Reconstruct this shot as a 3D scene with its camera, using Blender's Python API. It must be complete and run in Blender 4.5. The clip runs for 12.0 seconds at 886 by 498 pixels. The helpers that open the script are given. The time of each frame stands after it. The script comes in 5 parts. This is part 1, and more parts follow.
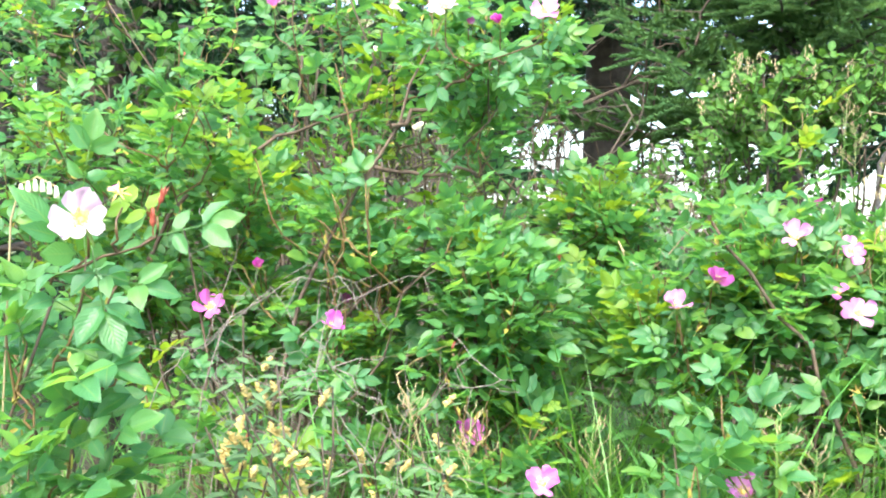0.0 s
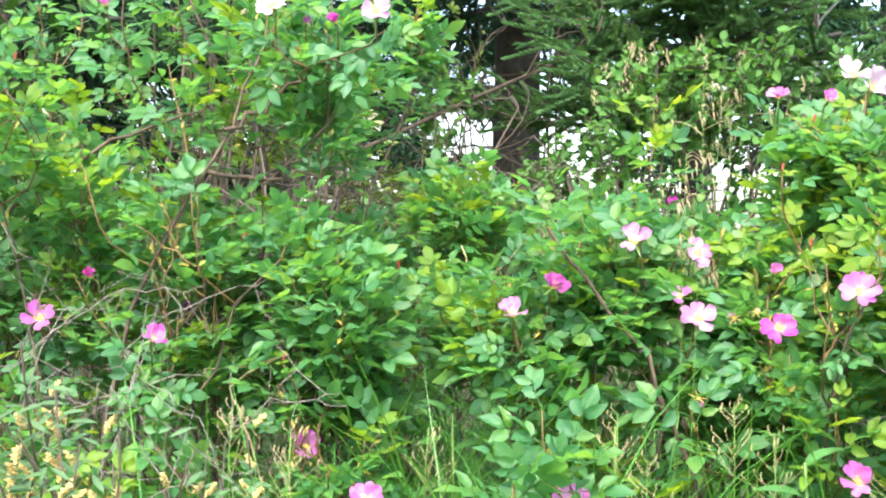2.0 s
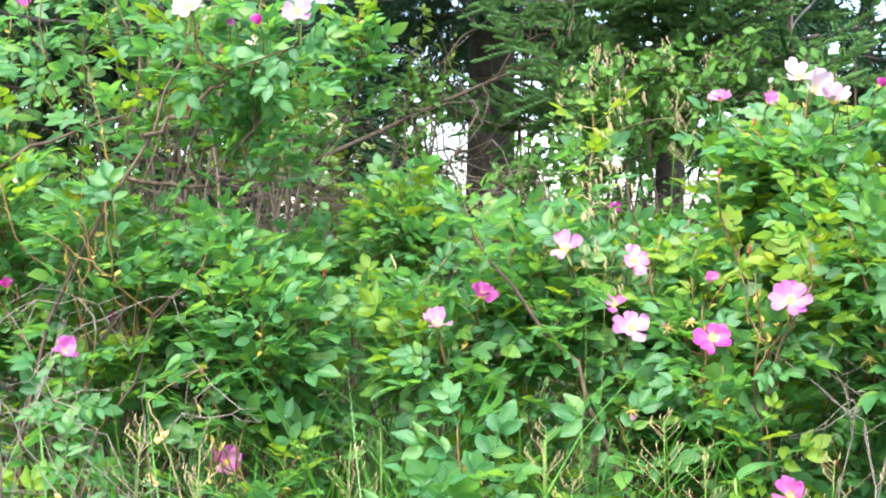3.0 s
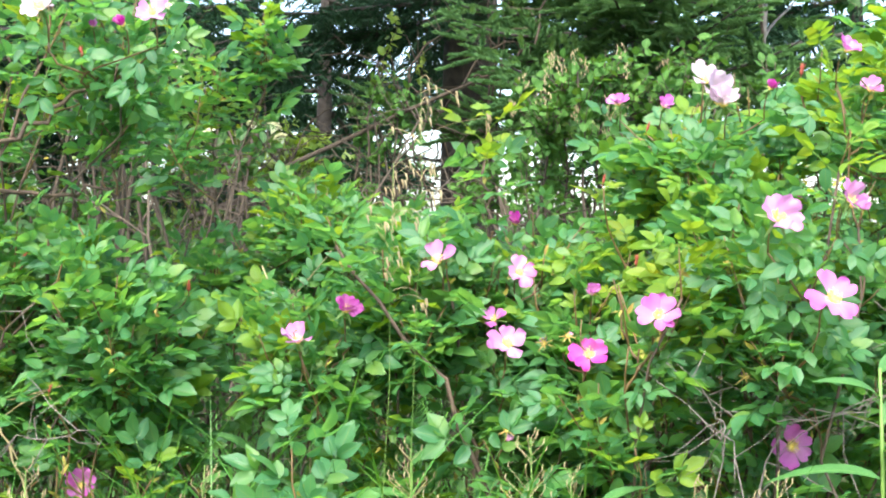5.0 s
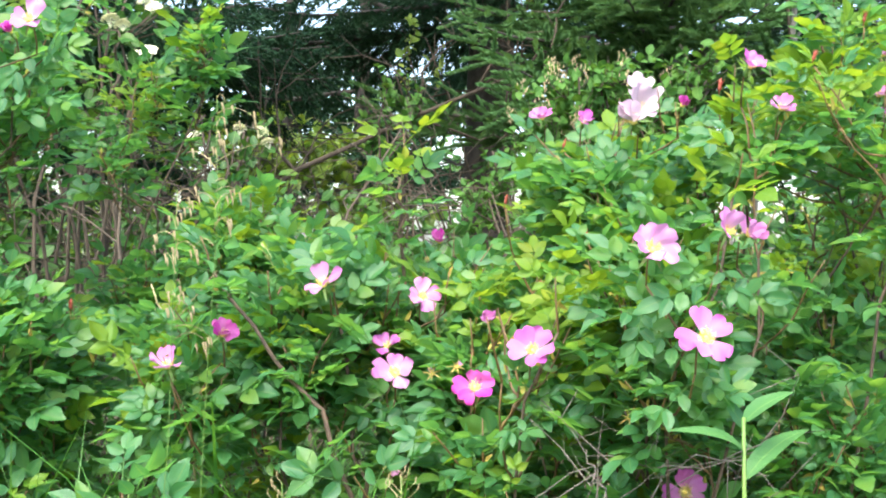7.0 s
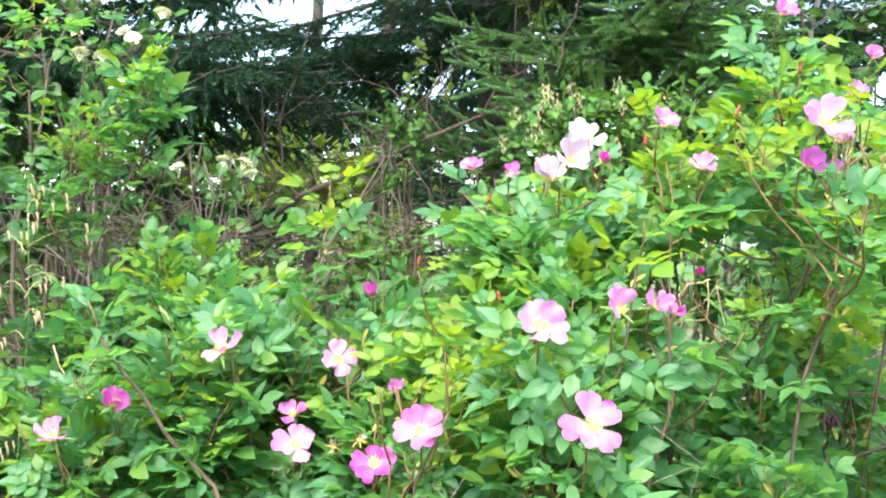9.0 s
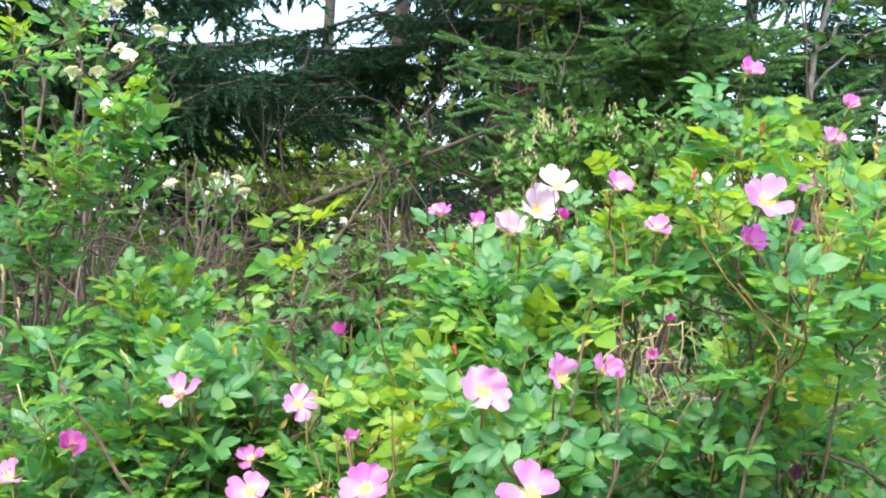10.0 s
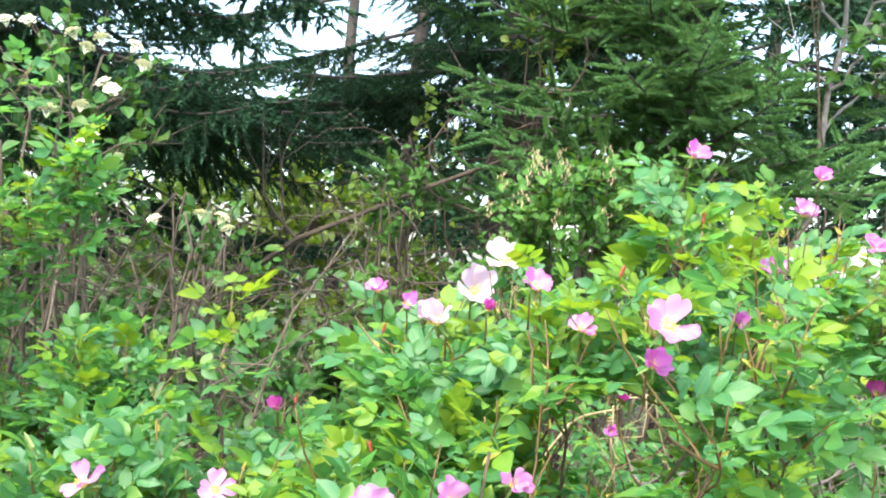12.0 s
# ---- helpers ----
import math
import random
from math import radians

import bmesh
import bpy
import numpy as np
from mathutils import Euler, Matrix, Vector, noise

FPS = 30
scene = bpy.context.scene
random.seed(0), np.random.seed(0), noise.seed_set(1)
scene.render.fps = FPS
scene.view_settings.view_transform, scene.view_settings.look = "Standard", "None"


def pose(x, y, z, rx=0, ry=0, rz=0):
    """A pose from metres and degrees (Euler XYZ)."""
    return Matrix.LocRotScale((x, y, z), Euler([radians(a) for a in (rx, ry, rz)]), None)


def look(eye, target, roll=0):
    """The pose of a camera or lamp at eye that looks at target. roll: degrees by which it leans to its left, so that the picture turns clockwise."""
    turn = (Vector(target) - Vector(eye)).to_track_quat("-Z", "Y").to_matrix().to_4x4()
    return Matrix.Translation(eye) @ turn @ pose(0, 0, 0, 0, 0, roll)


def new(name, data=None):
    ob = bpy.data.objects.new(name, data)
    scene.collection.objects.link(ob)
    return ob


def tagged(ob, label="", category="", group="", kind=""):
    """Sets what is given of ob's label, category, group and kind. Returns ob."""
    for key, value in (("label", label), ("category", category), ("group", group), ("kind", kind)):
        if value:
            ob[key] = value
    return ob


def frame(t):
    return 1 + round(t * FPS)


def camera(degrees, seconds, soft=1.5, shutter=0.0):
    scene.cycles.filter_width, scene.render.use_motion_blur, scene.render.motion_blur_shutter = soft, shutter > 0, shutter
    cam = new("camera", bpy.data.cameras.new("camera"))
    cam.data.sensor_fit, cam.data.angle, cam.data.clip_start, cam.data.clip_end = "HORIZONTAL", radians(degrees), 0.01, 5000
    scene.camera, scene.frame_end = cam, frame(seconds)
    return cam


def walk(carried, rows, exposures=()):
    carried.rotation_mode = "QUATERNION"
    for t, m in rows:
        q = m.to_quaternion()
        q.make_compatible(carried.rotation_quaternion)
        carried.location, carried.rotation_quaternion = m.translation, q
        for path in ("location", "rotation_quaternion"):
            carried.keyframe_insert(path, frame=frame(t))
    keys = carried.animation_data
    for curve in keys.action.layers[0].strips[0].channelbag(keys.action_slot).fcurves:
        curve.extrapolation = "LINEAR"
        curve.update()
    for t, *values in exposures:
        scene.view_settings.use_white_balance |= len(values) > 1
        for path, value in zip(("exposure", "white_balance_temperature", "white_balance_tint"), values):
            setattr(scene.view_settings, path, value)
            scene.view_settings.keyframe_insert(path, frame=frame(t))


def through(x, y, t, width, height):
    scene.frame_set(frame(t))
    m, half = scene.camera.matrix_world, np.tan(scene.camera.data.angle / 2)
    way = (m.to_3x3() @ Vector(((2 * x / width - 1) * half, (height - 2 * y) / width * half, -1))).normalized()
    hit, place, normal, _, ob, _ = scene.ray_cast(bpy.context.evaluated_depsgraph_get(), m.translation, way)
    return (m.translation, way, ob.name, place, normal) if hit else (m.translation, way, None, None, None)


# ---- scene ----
cam = camera(39.4, 12.0, soft=2.0)
PATH = [
    (0, (0.083, -0.074, 1.026), (-0.016, 1.924, 1.024), 1.2),
    (0.5, (0.134, -0.068, 1.038), (0.05, 1.93, 1.025), 1.0),
    (1, (0.167, -0.058, 1.044), (0.109, 1.941, 1.026), 0.8),
    (1.5, (0.187, -0.043, 1.053), (0.164, 1.956, 1.028), 0.6),
    (2, (0.212, -0.026, 1.058), (0.216, 1.973, 1.031), 0.6),
    (2.5, (0.249, -0.008, 1.068), (0.271, 1.992, 1.035), 0.5),
    (3, (0.293, 0.021, 1.065), (0.312, 2.021, 1.043), 0.4),
    (5, (0.46, 0.097, 1.066), (0.467, 2.097, 1.061), 0.3),
    (5.5, (0.517, 0.108, 1.071), (0.489, 2.108, 1.067), 0.4),
    (6, (0.573, 0.126, 1.086), (0.513, 2.125, 1.072), 0.6),
    (6.5, (0.616, 0.151, 1.091), (0.542, 2.15, 1.08), 1.1),
    (8.5, (0.762, 0.261, 1.129), (0.612, 2.256, 1.137), 1.0),
    (9, (0.793, 0.268, 1.152), (0.633, 2.261, 1.165), 1.4),
    (9.5, (0.817, 0.267, 1.178), (0.65, 2.26, 1.194), 2.3),
    (10, (0.847, 0.264, 1.207), (0.668, 2.256, 1.223), 2.8),
    (10.5, (0.886, 0.249, 1.236), (0.684, 2.239, 1.251), 3.2),
    (11, (0.916, 0.257, 1.253), (0.699, 2.245, 1.275), 3.5),
    (11.5, (0.937, 0.297, 1.269), (0.711, 2.284, 1.3), 3.8),
    (12, (0.944, 0.342, 1.29), (0.718, 2.329, 1.326), 4.3),
]
EXPOSURES = [(0, 2.72), (2, 2.52), (5, 2.34), (6, 2.22), (8, 2.36), (9, 2.54), (10, 2.28), (10.5, 1.88), (11, 1.74), (11.5, 1.84), (12, 2.47)]
walk(cam, [(t, look(eye, target, roll)) for t, eye, target, roll in PATH], EXPOSURES)

# ---- sky and sun: bright day under thin cloud ----
world = bpy.data.worlds.new("sky")
scene.world = world
world.use_nodes = True
wt = world.node_tree
sky = wt.nodes.new("ShaderNodeTexSky")
sky.sky_type = "NISHITA"
sky.sun_disc = False
SUN_EL, SUN_AZ = radians(56), radians(192)      # azimuth clockwise from +y
sky.sun_elevation, sky.sun_rotation = SUN_EL, SUN_AZ
sky.air_density, sky.dust_density, sky.ozone_density = 1.0, 2.5, 1.0
bg = wt.nodes["Background"]
bg.inputs["Strength"].default_value = 0.15
wt.links.new(sky.outputs["Color"], bg.inputs["Color"])
sun_data = bpy.data.lights.new("sun", "SUN")
sun_data.energy, sun_data.angle, sun_data.color = 1.8, radians(28), (1.0, 0.96, 0.89)
sun = new("sun", sun_data)
to_sun = Vector((math.sin(SUN_AZ) * math.cos(SUN_EL), math.cos(SUN_AZ) * math.cos(SUN_EL), math.sin(SUN_EL)))
sun.matrix_basis = look(to_sun * 30, (0, 0, 0))

rng = np.random.default_rng(7)

# ---- materials ----


def base_material(name):
    m = bpy.data.materials.new(name)
    m.use_nodes = True
    nt = m.node_tree
    return m, nt, nt.nodes["Principled BSDF"], nt.nodes["Material Output"]


def math_node(nt, op, a, b=None):
    n = nt.nodes.new("ShaderNodeMath")
    n.operation = op
    for i, v in enumerate((a, b)):
        if v is None:
            continue
        if isinstance(v, (int, float)):
            n.inputs[i].default_value = v
        else:
            nt.links.new(v, n.inputs[i])
    return n.outputs[0]


def ramp_node(nt, fac, stops):
    n = nt.nodes.new("ShaderNodeValToRGB")
    while len(n.color_ramp.elements) < len(stops):
        n.color_ramp.elements.new(0.5)
    for e, (p, c) in zip(n.color_ramp.elements, stops):
        e.position, e.color = p, (*c, 1)
    nt.links.new(fac, n.inputs["Fac"])
    return n.outputs["Color"]


def mix_node(nt, fac, a, b, blend="MIX"):
    n = nt.nodes.new("ShaderNodeMix")
    n.data_type, n.blend_type = "RGBA", blend
    for key, v in ((0, fac), (6, a), (7, b)):
        if isinstance(v, (int, float)):
            n.inputs[key].default_value = v
        elif isinstance(v, tuple):
            n.inputs[key].default_value = (*v, 1)
        else:
            nt.links.new(v, n.inputs[key])
    return n.outputs[2]


def noise_node(nt, scale, detail=3.0, coord="Object"):
    tc = nt.nodes.new("ShaderNodeTexCoord")
    n = nt.nodes.new("ShaderNodeTexNoise")
    n.inputs["Scale"].default_value, n.inputs["Detail"].default_value = scale, detail
    nt.links.new(tc.outputs[coord], n.inputs["Vector"])
    return n.outputs["Fac"]


def random_node(nt):
    """A number for each leaf blade: by island in a joined mesh, by object for single pieces."""
    g = nt.nodes.new("ShaderNodeNewGeometry")
    o = nt.nodes.new("ShaderNodeObjectInfo")
    return math_node(nt, "FRACT", math_node(nt, "ADD", g.outputs["Random Per Island"], o.outputs["Random"]))


def leaf_material(name, stops, rough=0.42, through=0.35, veins=9.0, glow=(1.5, 1.28, 0.62), spec=0.5, single=0.4):
    m, nt, p, out = base_material(name)
    patch = math_node(nt, "MULTIPLY", math_node(nt, "SUBTRACT", noise_node(nt, 11.0, 3.0), 0.34), 2.4)
    rnd = math_node(nt, "ADD", math_node(nt, "MULTIPLY", patch, 1 - single), math_node(nt, "MULTIPLY", random_node(nt), single))
    col = ramp_node(nt, rnd, stops)
    blotch = noise_node(nt, 14.0, 4.0)
    col = mix_node(nt, math_node(nt, "MULTIPLY", blotch, 0.34), col, (0.035, 0.12, 0.025))
    uv = nt.nodes.new("ShaderNodeUVMap")
    sep = nt.nodes.new("ShaderNodeSeparateXYZ")
    nt.links.new(uv.outputs["UV"], sep.inputs[0])
    side = math_node(nt, "ABSOLUTE", sep.outputs["Y"])
    rib = math_node(nt, "LESS_THAN", side, 0.07)
    wave = math_node(nt, "SINE", math_node(nt, "MULTIPLY", math_node(nt, "SUBTRACT", sep.outputs["X"], math_node(nt, "MULTIPLY", side, 0.35)), veins * 6.283))
    col = mix_node(nt, math_node(nt, "MULTIPLY", rib, 0.45), col, (0.16, 0.30, 0.08))
    line = math_node(nt, "MULTIPLY", math_node(nt, "POWER", math_node(nt, "MAXIMUM", wave, 0.0), 4.0), 0.09)
    col = mix_node(nt, line, col, (0.13, 0.30, 0.07))
    bump = nt.nodes.new("ShaderNodeBump")
    bump.inputs["Strength"].default_value, bump.inputs["Distance"].default_value = 0.22, 0.001
    crinkle = noise_node(nt, 260.0, 2.0)
    nt.links.new(math_node(nt, "ADD", wave, math_node(nt, "MULTIPLY", crinkle, 5.0)), bump.inputs["Height"])
    nt.links.new(col, p.inputs["Base Color"])
    nt.links.new(bump.outputs["Normal"], p.inputs["Normal"])
    p.inputs["Roughness"].default_value = rough
    p.inputs["Specular IOR Level"].default_value = spec
    tr = nt.nodes.new("ShaderNodeBsdfTranslucent")
    nt.links.new(mix_node(nt, 1.0, col, glow, "MULTIPLY"), tr.inputs["Color"])
    mx = nt.nodes.new("ShaderNodeMixShader")
    mx.inputs[0].default_value = through
    nt.links.new(p.outputs[0], mx.inputs[1])
    nt.links.new(tr.outputs[0], mx.inputs[2])
    nt.links.new(mx.outputs[0], out.inputs["Surface"])
    return m


def bark_material(name, dark, light, scale=60.0, rough=0.8, bump_d=0.002):
    m, nt, p, out = base_material(name)
    n1, n2 = noise_node(nt, scale, 5.0), noise_node(nt, scale * 0.13, 2.0)
    f = math_node(nt, "ADD", math_node(nt, "MULTIPLY", n1, 0.65), math_node(nt, "MULTIPLY", n2, 0.45))
    nt.links.new(ramp_node(nt, f, [(0.35, dark), (0.72, light)]), p.inputs["Base Color"])
    b = nt.nodes.new("ShaderNodeBump")
    b.inputs["Strength"].default_value, b.inputs["Distance"].default_value = 0.7, bump_d
    nt.links.new(n1, b.inputs["Height"])
    nt.links.new(b.outputs["Normal"], p.inputs["Normal"])
    p.inputs["Roughness"].default_value = rough
    return m


def petal_material(name, base, edge, through=0.36):
    m, nt, p, out = base_material(name)
    uv = nt.nodes.new("ShaderNodeUVMap")
    sep = nt.nodes.new("ShaderNodeSeparateXYZ")
    nt.links.new(uv.outputs["UV"], sep.inputs[0])
    mid = tuple(0.45 * a + 0.55 * b for a, b in zip(base, edge))
    col = ramp_node(nt, sep.outputs["X"], [(0.08, (0.82, 0.72, 0.34)), (0.24, base), (0.5, mid), (1.0, edge)])
    streak = nt.nodes.new("ShaderNodeTexNoise")
    streak.inputs["Scale"].default_value = 5.0
    mp = nt.nodes.new("ShaderNodeMapping")
    mp.inputs["Scale"].default_value = (0.6, 5.0, 1.0)
    nt.links.new(uv.outputs["UV"], mp.inputs["Vector"])
    nt.links.new(mp.outputs["Vector"], streak.inputs["Vector"])
    col = mix_node(nt, math_node(nt, "MULTIPLY", streak.outputs["Fac"], 0.4), col, tuple(0.75 * c for c in edge))
    oi = nt.nodes.new("ShaderNodeObjectInfo")
    hsv = nt.nodes.new("ShaderNodeHueSaturation")
    nt.links.new(math_node(nt, "ADD", math_node(nt, "MULTIPLY", oi.outputs["Random"], 0.25), 0.85), hsv.inputs["Saturation"])
    nt.links.new(col, hsv.inputs["Color"])
    col = hsv.outputs["Color"]
    b = nt.nodes.new("ShaderNodeBump")
    b.inputs["Strength"].default_value, b.inputs["Distance"].default_value = 0.3, 0.001
    nt.links.new(streak.outputs["Fac"], b.inputs["Height"])
    nt.links.new(b.outputs["Normal"], p.inputs["Normal"])
    nt.links.new(col, p.inputs["Base Color"])
    p.inputs["Roughness"].default_value = 0.55
    tr = nt.nodes.new("ShaderNodeBsdfTranslucent")
    nt.links.new(col, tr.inputs["Color"])
    mx = nt.nodes.new("ShaderNodeMixShader")
    mx.inputs[0].default_value = through
    nt.links.new(p.outputs[0], mx.inputs[1])
    nt.links.new(tr.outputs[0], mx.inputs[2])
    nt.links.new(mx.outputs[0], out.inputs["Surface"])
    return m


M_ROSE_LEAF = leaf_material("rose_leaf", [(0.0, (0.052, 0.19, 0.080)), (0.3, (0.085, 0.275, 0.105)), (0.6, (0.125, 0.32, 0.085)), (0.82, (0.215, 0.37, 0.055)), (1.0, (0.33, 0.43, 0.04))], rough=0.38, through=0.6, spec=0.65, single=0.5)
M_YOUNG_LEAF = leaf_material("rose_young_leaf", [(0.0, (0.12, 0.29, 0.035)), (0.6, (0.23, 0.36, 0.03)), (1.0, (0.38, 0.40, 0.03))], through=0.55, spec=0.4, single=0.4)
# undergrowth leaves darkened: part of the wood's shade is in this colour
M_SHRUB_LEAF = leaf_material("shrub_leaf", [(0.0, (0.022, 0.075, 0.016)), (0.5, (0.042, 0.12, 0.02)), (0.85, (0.08, 0.16, 0.02)), (1.0, (0.17, 0.22, 0.04))], through=0.3, spec=0.3)
M_WILLOW_LEAF = leaf_material("willow_leaf", [(0.0, (0.055, 0.12, 0.045)), (0.6, (0.085, 0.165, 0.065)), (1.0, (0.15, 0.22, 0.10))], rough=0.6, through=0.25)
M_PALE_SHRUB = leaf_material("pale_shrub_leaf", [(0.0, (0.04, 0.12, 0.022)), (0.5, (0.075, 0.19, 0.035)), (0.85, (0.13, 0.25, 0.045)), (1.0, (0.22, 0.30, 0.07))], rough=0.6, through=0.35, spec=0.2)
# sunlight on the far bushes is put into this yellow-green; a sapling shares it
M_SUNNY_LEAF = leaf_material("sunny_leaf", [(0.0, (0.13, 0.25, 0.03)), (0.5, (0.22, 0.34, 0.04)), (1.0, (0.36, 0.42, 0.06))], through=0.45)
M_GRASS = leaf_material("grass_blade", [(0.0, (0.05, 0.19, 0.03)), (0.55, (0.09, 0.26, 0.035)), (0.9, (0.17, 0.32, 0.05)), (1.0, (0.40, 0.36, 0.16))], veins=1.0, through=0.35)
M_LANCE = leaf_material("lance_leaf", [(0.0, (0.05, 0.16, 0.045)), (1.0, (0.09, 0.23, 0.055))], veins=0.5, through=0.3, rough=0.5)
# the wood's shade is put into this needle colour
M_SPRUCE_SHADED = leaf_material("spruce_needle_shaded", [(0.0, (0.011, 0.029, 0.021)), (0.6, (0.018, 0.045, 0.031)), (1.0, (0.034, 0.072, 0.045))], spec=0.15, rough=0.75, through=0.05, veins=0.5)
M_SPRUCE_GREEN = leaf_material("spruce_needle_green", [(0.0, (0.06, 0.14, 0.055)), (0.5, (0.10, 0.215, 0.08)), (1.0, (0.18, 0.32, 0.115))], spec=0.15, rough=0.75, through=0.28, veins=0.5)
M_CANE = bark_material("rose_cane_bark", (0.026, 0.017, 0.011), (0.12, 0.08, 0.05), 90.0)
M_TWIG = bark_material("rose_twig_bark", (0.06, 0.03, 0.012), (0.16, 0.10, 0.028), 45.0, 0.6, 0.0008)
M_DEAD = bark_material("dead_grey_wood", (0.06, 0.048, 0.04), (0.26, 0.22, 0.19), 120.0, 0.85, 0.001)
M_STRAW = bark_material("dry_straw", (0.20, 0.15, 0.07), (0.46, 0.37, 0.20), 80.0, 0.7, 0.0006)
M_SPRUCE_BARK = bark_material("spruce_bark", (0.020, 0.017, 0.014), (0.068, 0.058, 0.047), 30.0, 0.9, 0.008)
# dead-wood brown, darkened to hold some of the thicket's shade
M_THICKET = bark_material("thicket_bark", (0.036, 0.027, 0.018), (0.095, 0.072, 0.048), 50.0, 0.9, 0.002)
M_GREY_BARK = bark_material("grey_bark", (0.11, 0.10, 0.095), (0.30, 0.28, 0.26), 40.0, 0.85, 0.002)
M_STEM_GREEN = bark_material("green_stem", (0.06, 0.14, 0.02), (0.15, 0.25, 0.045), 60.0, 0.55, 0.0005)
M_BRACT = bark_material("dry_bract", (0.17, 0.10, 0.015), (0.32, 0.32, 0.045), 70.0, 0.7, 0.0005)
M_BUD = bark_material("bud_red", (0.20, 0.035, 0.02), (0.42, 0.09, 0.05), 60.0, 0.5, 0.0005)
M_GREEN_BUD = bark_material("bud_green", (0.20, 0.28, 0.07), (0.42, 0.46, 0.18), 60.0, 0.5, 0.0005)
M_SPENT = bark_material("spent_sepal", (0.40, 0.24, 0.05), (0.66, 0.48, 0.16), 80.0, 0.6, 0.0005)
M_STAMEN = bark_material("stamen_yellow", (0.75, 0.48, 0.05), (0.92, 0.78, 0.25), 300.0, 0.6, 0.0004)
M_CATKIN = bark_material("catkin_tan", (0.32, 0.23, 0.06), (0.55, 0.44, 0.17), 250.0, 0.8, 0.001)
M_CREAM = bark_material("cream_blossom", (0.68, 0.67, 0.42), (0.84, 0.83, 0.62), 200.0, 0.7, 0.001)
M_WHITE_ROSE = petal_material("petal_white", (0.62, 0.52, 0.57), (0.60, 0.42, 0.53))
M_PALE_ROSE = petal_material("petal_pale_pink", (0.68, 0.38, 0.59), (0.63, 0.20, 0.52))
M_PINK_ROSE = petal_material("petal_pink", (0.66, 0.27, 0.54), (0.59, 0.12, 0.47))
M_DEEP_ROSE = petal_material("petal_magenta", (0.64, 0.17, 0.46), (0.57, 0.045, 0.38))
PETALS = [M_WHITE_ROSE, M_PALE_ROSE, M_PINK_ROSE, M_DEEP_ROSE]
TONE_WORDS = ["nearly white", "pale pink", "lilac pink", "deep magenta pink"]

# ---- mesh helpers ----


def mesh_from(name, verts, tris, mat, uv=None, smooth=True):
    """A mesh from arrays of points and triangles, with one map of coordinates for each point."""
    me = bpy.data.meshes.new(name)
    verts, tris = np.asarray(verts, np.float32), np.asarray(tris, np.int32)
    me.vertices.add(len(verts))
    me.vertices.foreach_set("co", verts.ravel())
    me.loops.add(tris.size)
    me.loops.foreach_set("vertex_index", tris.ravel())
    me.polygons.add(len(tris))
    me.polygons.foreach_set("loop_start", np.arange(0, tris.size, 3, dtype=np.int32))
    me.polygons.foreach_set("loop_total", np.full(len(tris), 3, np.int32))
    me.polygons.foreach_set("use_smooth", np.full(len(tris), smooth))
    if uv is not None:
        layer = me.uv_layers.new(name="UVMap")
        layer.data.foreach_set("uv", np.asarray(uv, np.float32)[tris.ravel()].ravel())
    me.update(calc_edges=True)
    me.validate()
    if mat is not None:
        me.materials.append(mat)
    return me


def world_of(ob):
    m = ob.matrix_basis.copy()
    while ob.parent:
        m = ob.parent.matrix_basis @ m
        ob = ob.parent
    return m


def piece(name, me, parent, m=None, label="", kind=""):
    """A mesh as one part of a thing or of a part, at the world pose m."""
    ob = new(name, me)
    ob.parent = parent
    ob.matrix_basis = world_of(parent).inverted() @ (m or Matrix())
    return tagged(ob, label, kind=kind)


def thing(name, x, y, z, label, category, group="", kind=""):
    ob = new(name)
    ob.empty_display_size = 0.1
    ob.matrix_basis = pose(x, y, z)
    return tagged(ob, label, category, group, kind)


class Heap:
    """Collects points, triangles and coordinates for one joined mesh."""

    def __init__(self):
        self.v, self.t, self.u, self.n = [], [], [], 0

    def add(self, v, t, u=None):
        v = np.asarray(v, float)
        self.v.append(v)
        self.t.append(np.asarray(t, int) + self.n)
        self.u.append(np.zeros((len(v), 2)) if u is None else np.asarray(u, float))
        self.n += len(v)

    def scatter(self, tpl, mats):
        """tpl at each of the 4 x 4 matrices."""
        v, t, u = tpl
        mats = np.asarray(mats)
        if not len(mats):
            return
        pts = np.einsum("kij,nj->kni", mats[:, :3, :3], v) + mats[:, None, :3, 3]
        tri = t[None] + (np.arange(len(mats)) * len(v))[:, None, None]
        self.add(pts.reshape(-1, 3), tri.reshape(-1, 3), np.tile(u, (len(mats), 1)))

    def mesh(self, name, mat, smooth=True):
        return mesh_from(name, np.concatenate(self.v), np.concatenate(self.t), mat, np.concatenate(self.u), smooth)


def unit(v):
    v = np.asarray(v, float)
    return v / max(np.linalg.norm(v), 1e-9)


def aim(origin, axis, normal, scale=1.0):
    """A pose whose x runs along axis and whose z lies near normal."""
    x = unit(axis)
    z = np.asarray(normal, float) - x * np.dot(normal, x)
    if np.linalg.norm(z) < 1e-4:
        z = np.cross(x, (0.3, 0.7, 0.2))
    z = unit(z)
    m = np.eye(4)
    m[:3, 0], m[:3, 1], m[:3, 2], m[:3, 3] = x * scale, np.cross(z, x) * scale, z * scale, origin
    return m


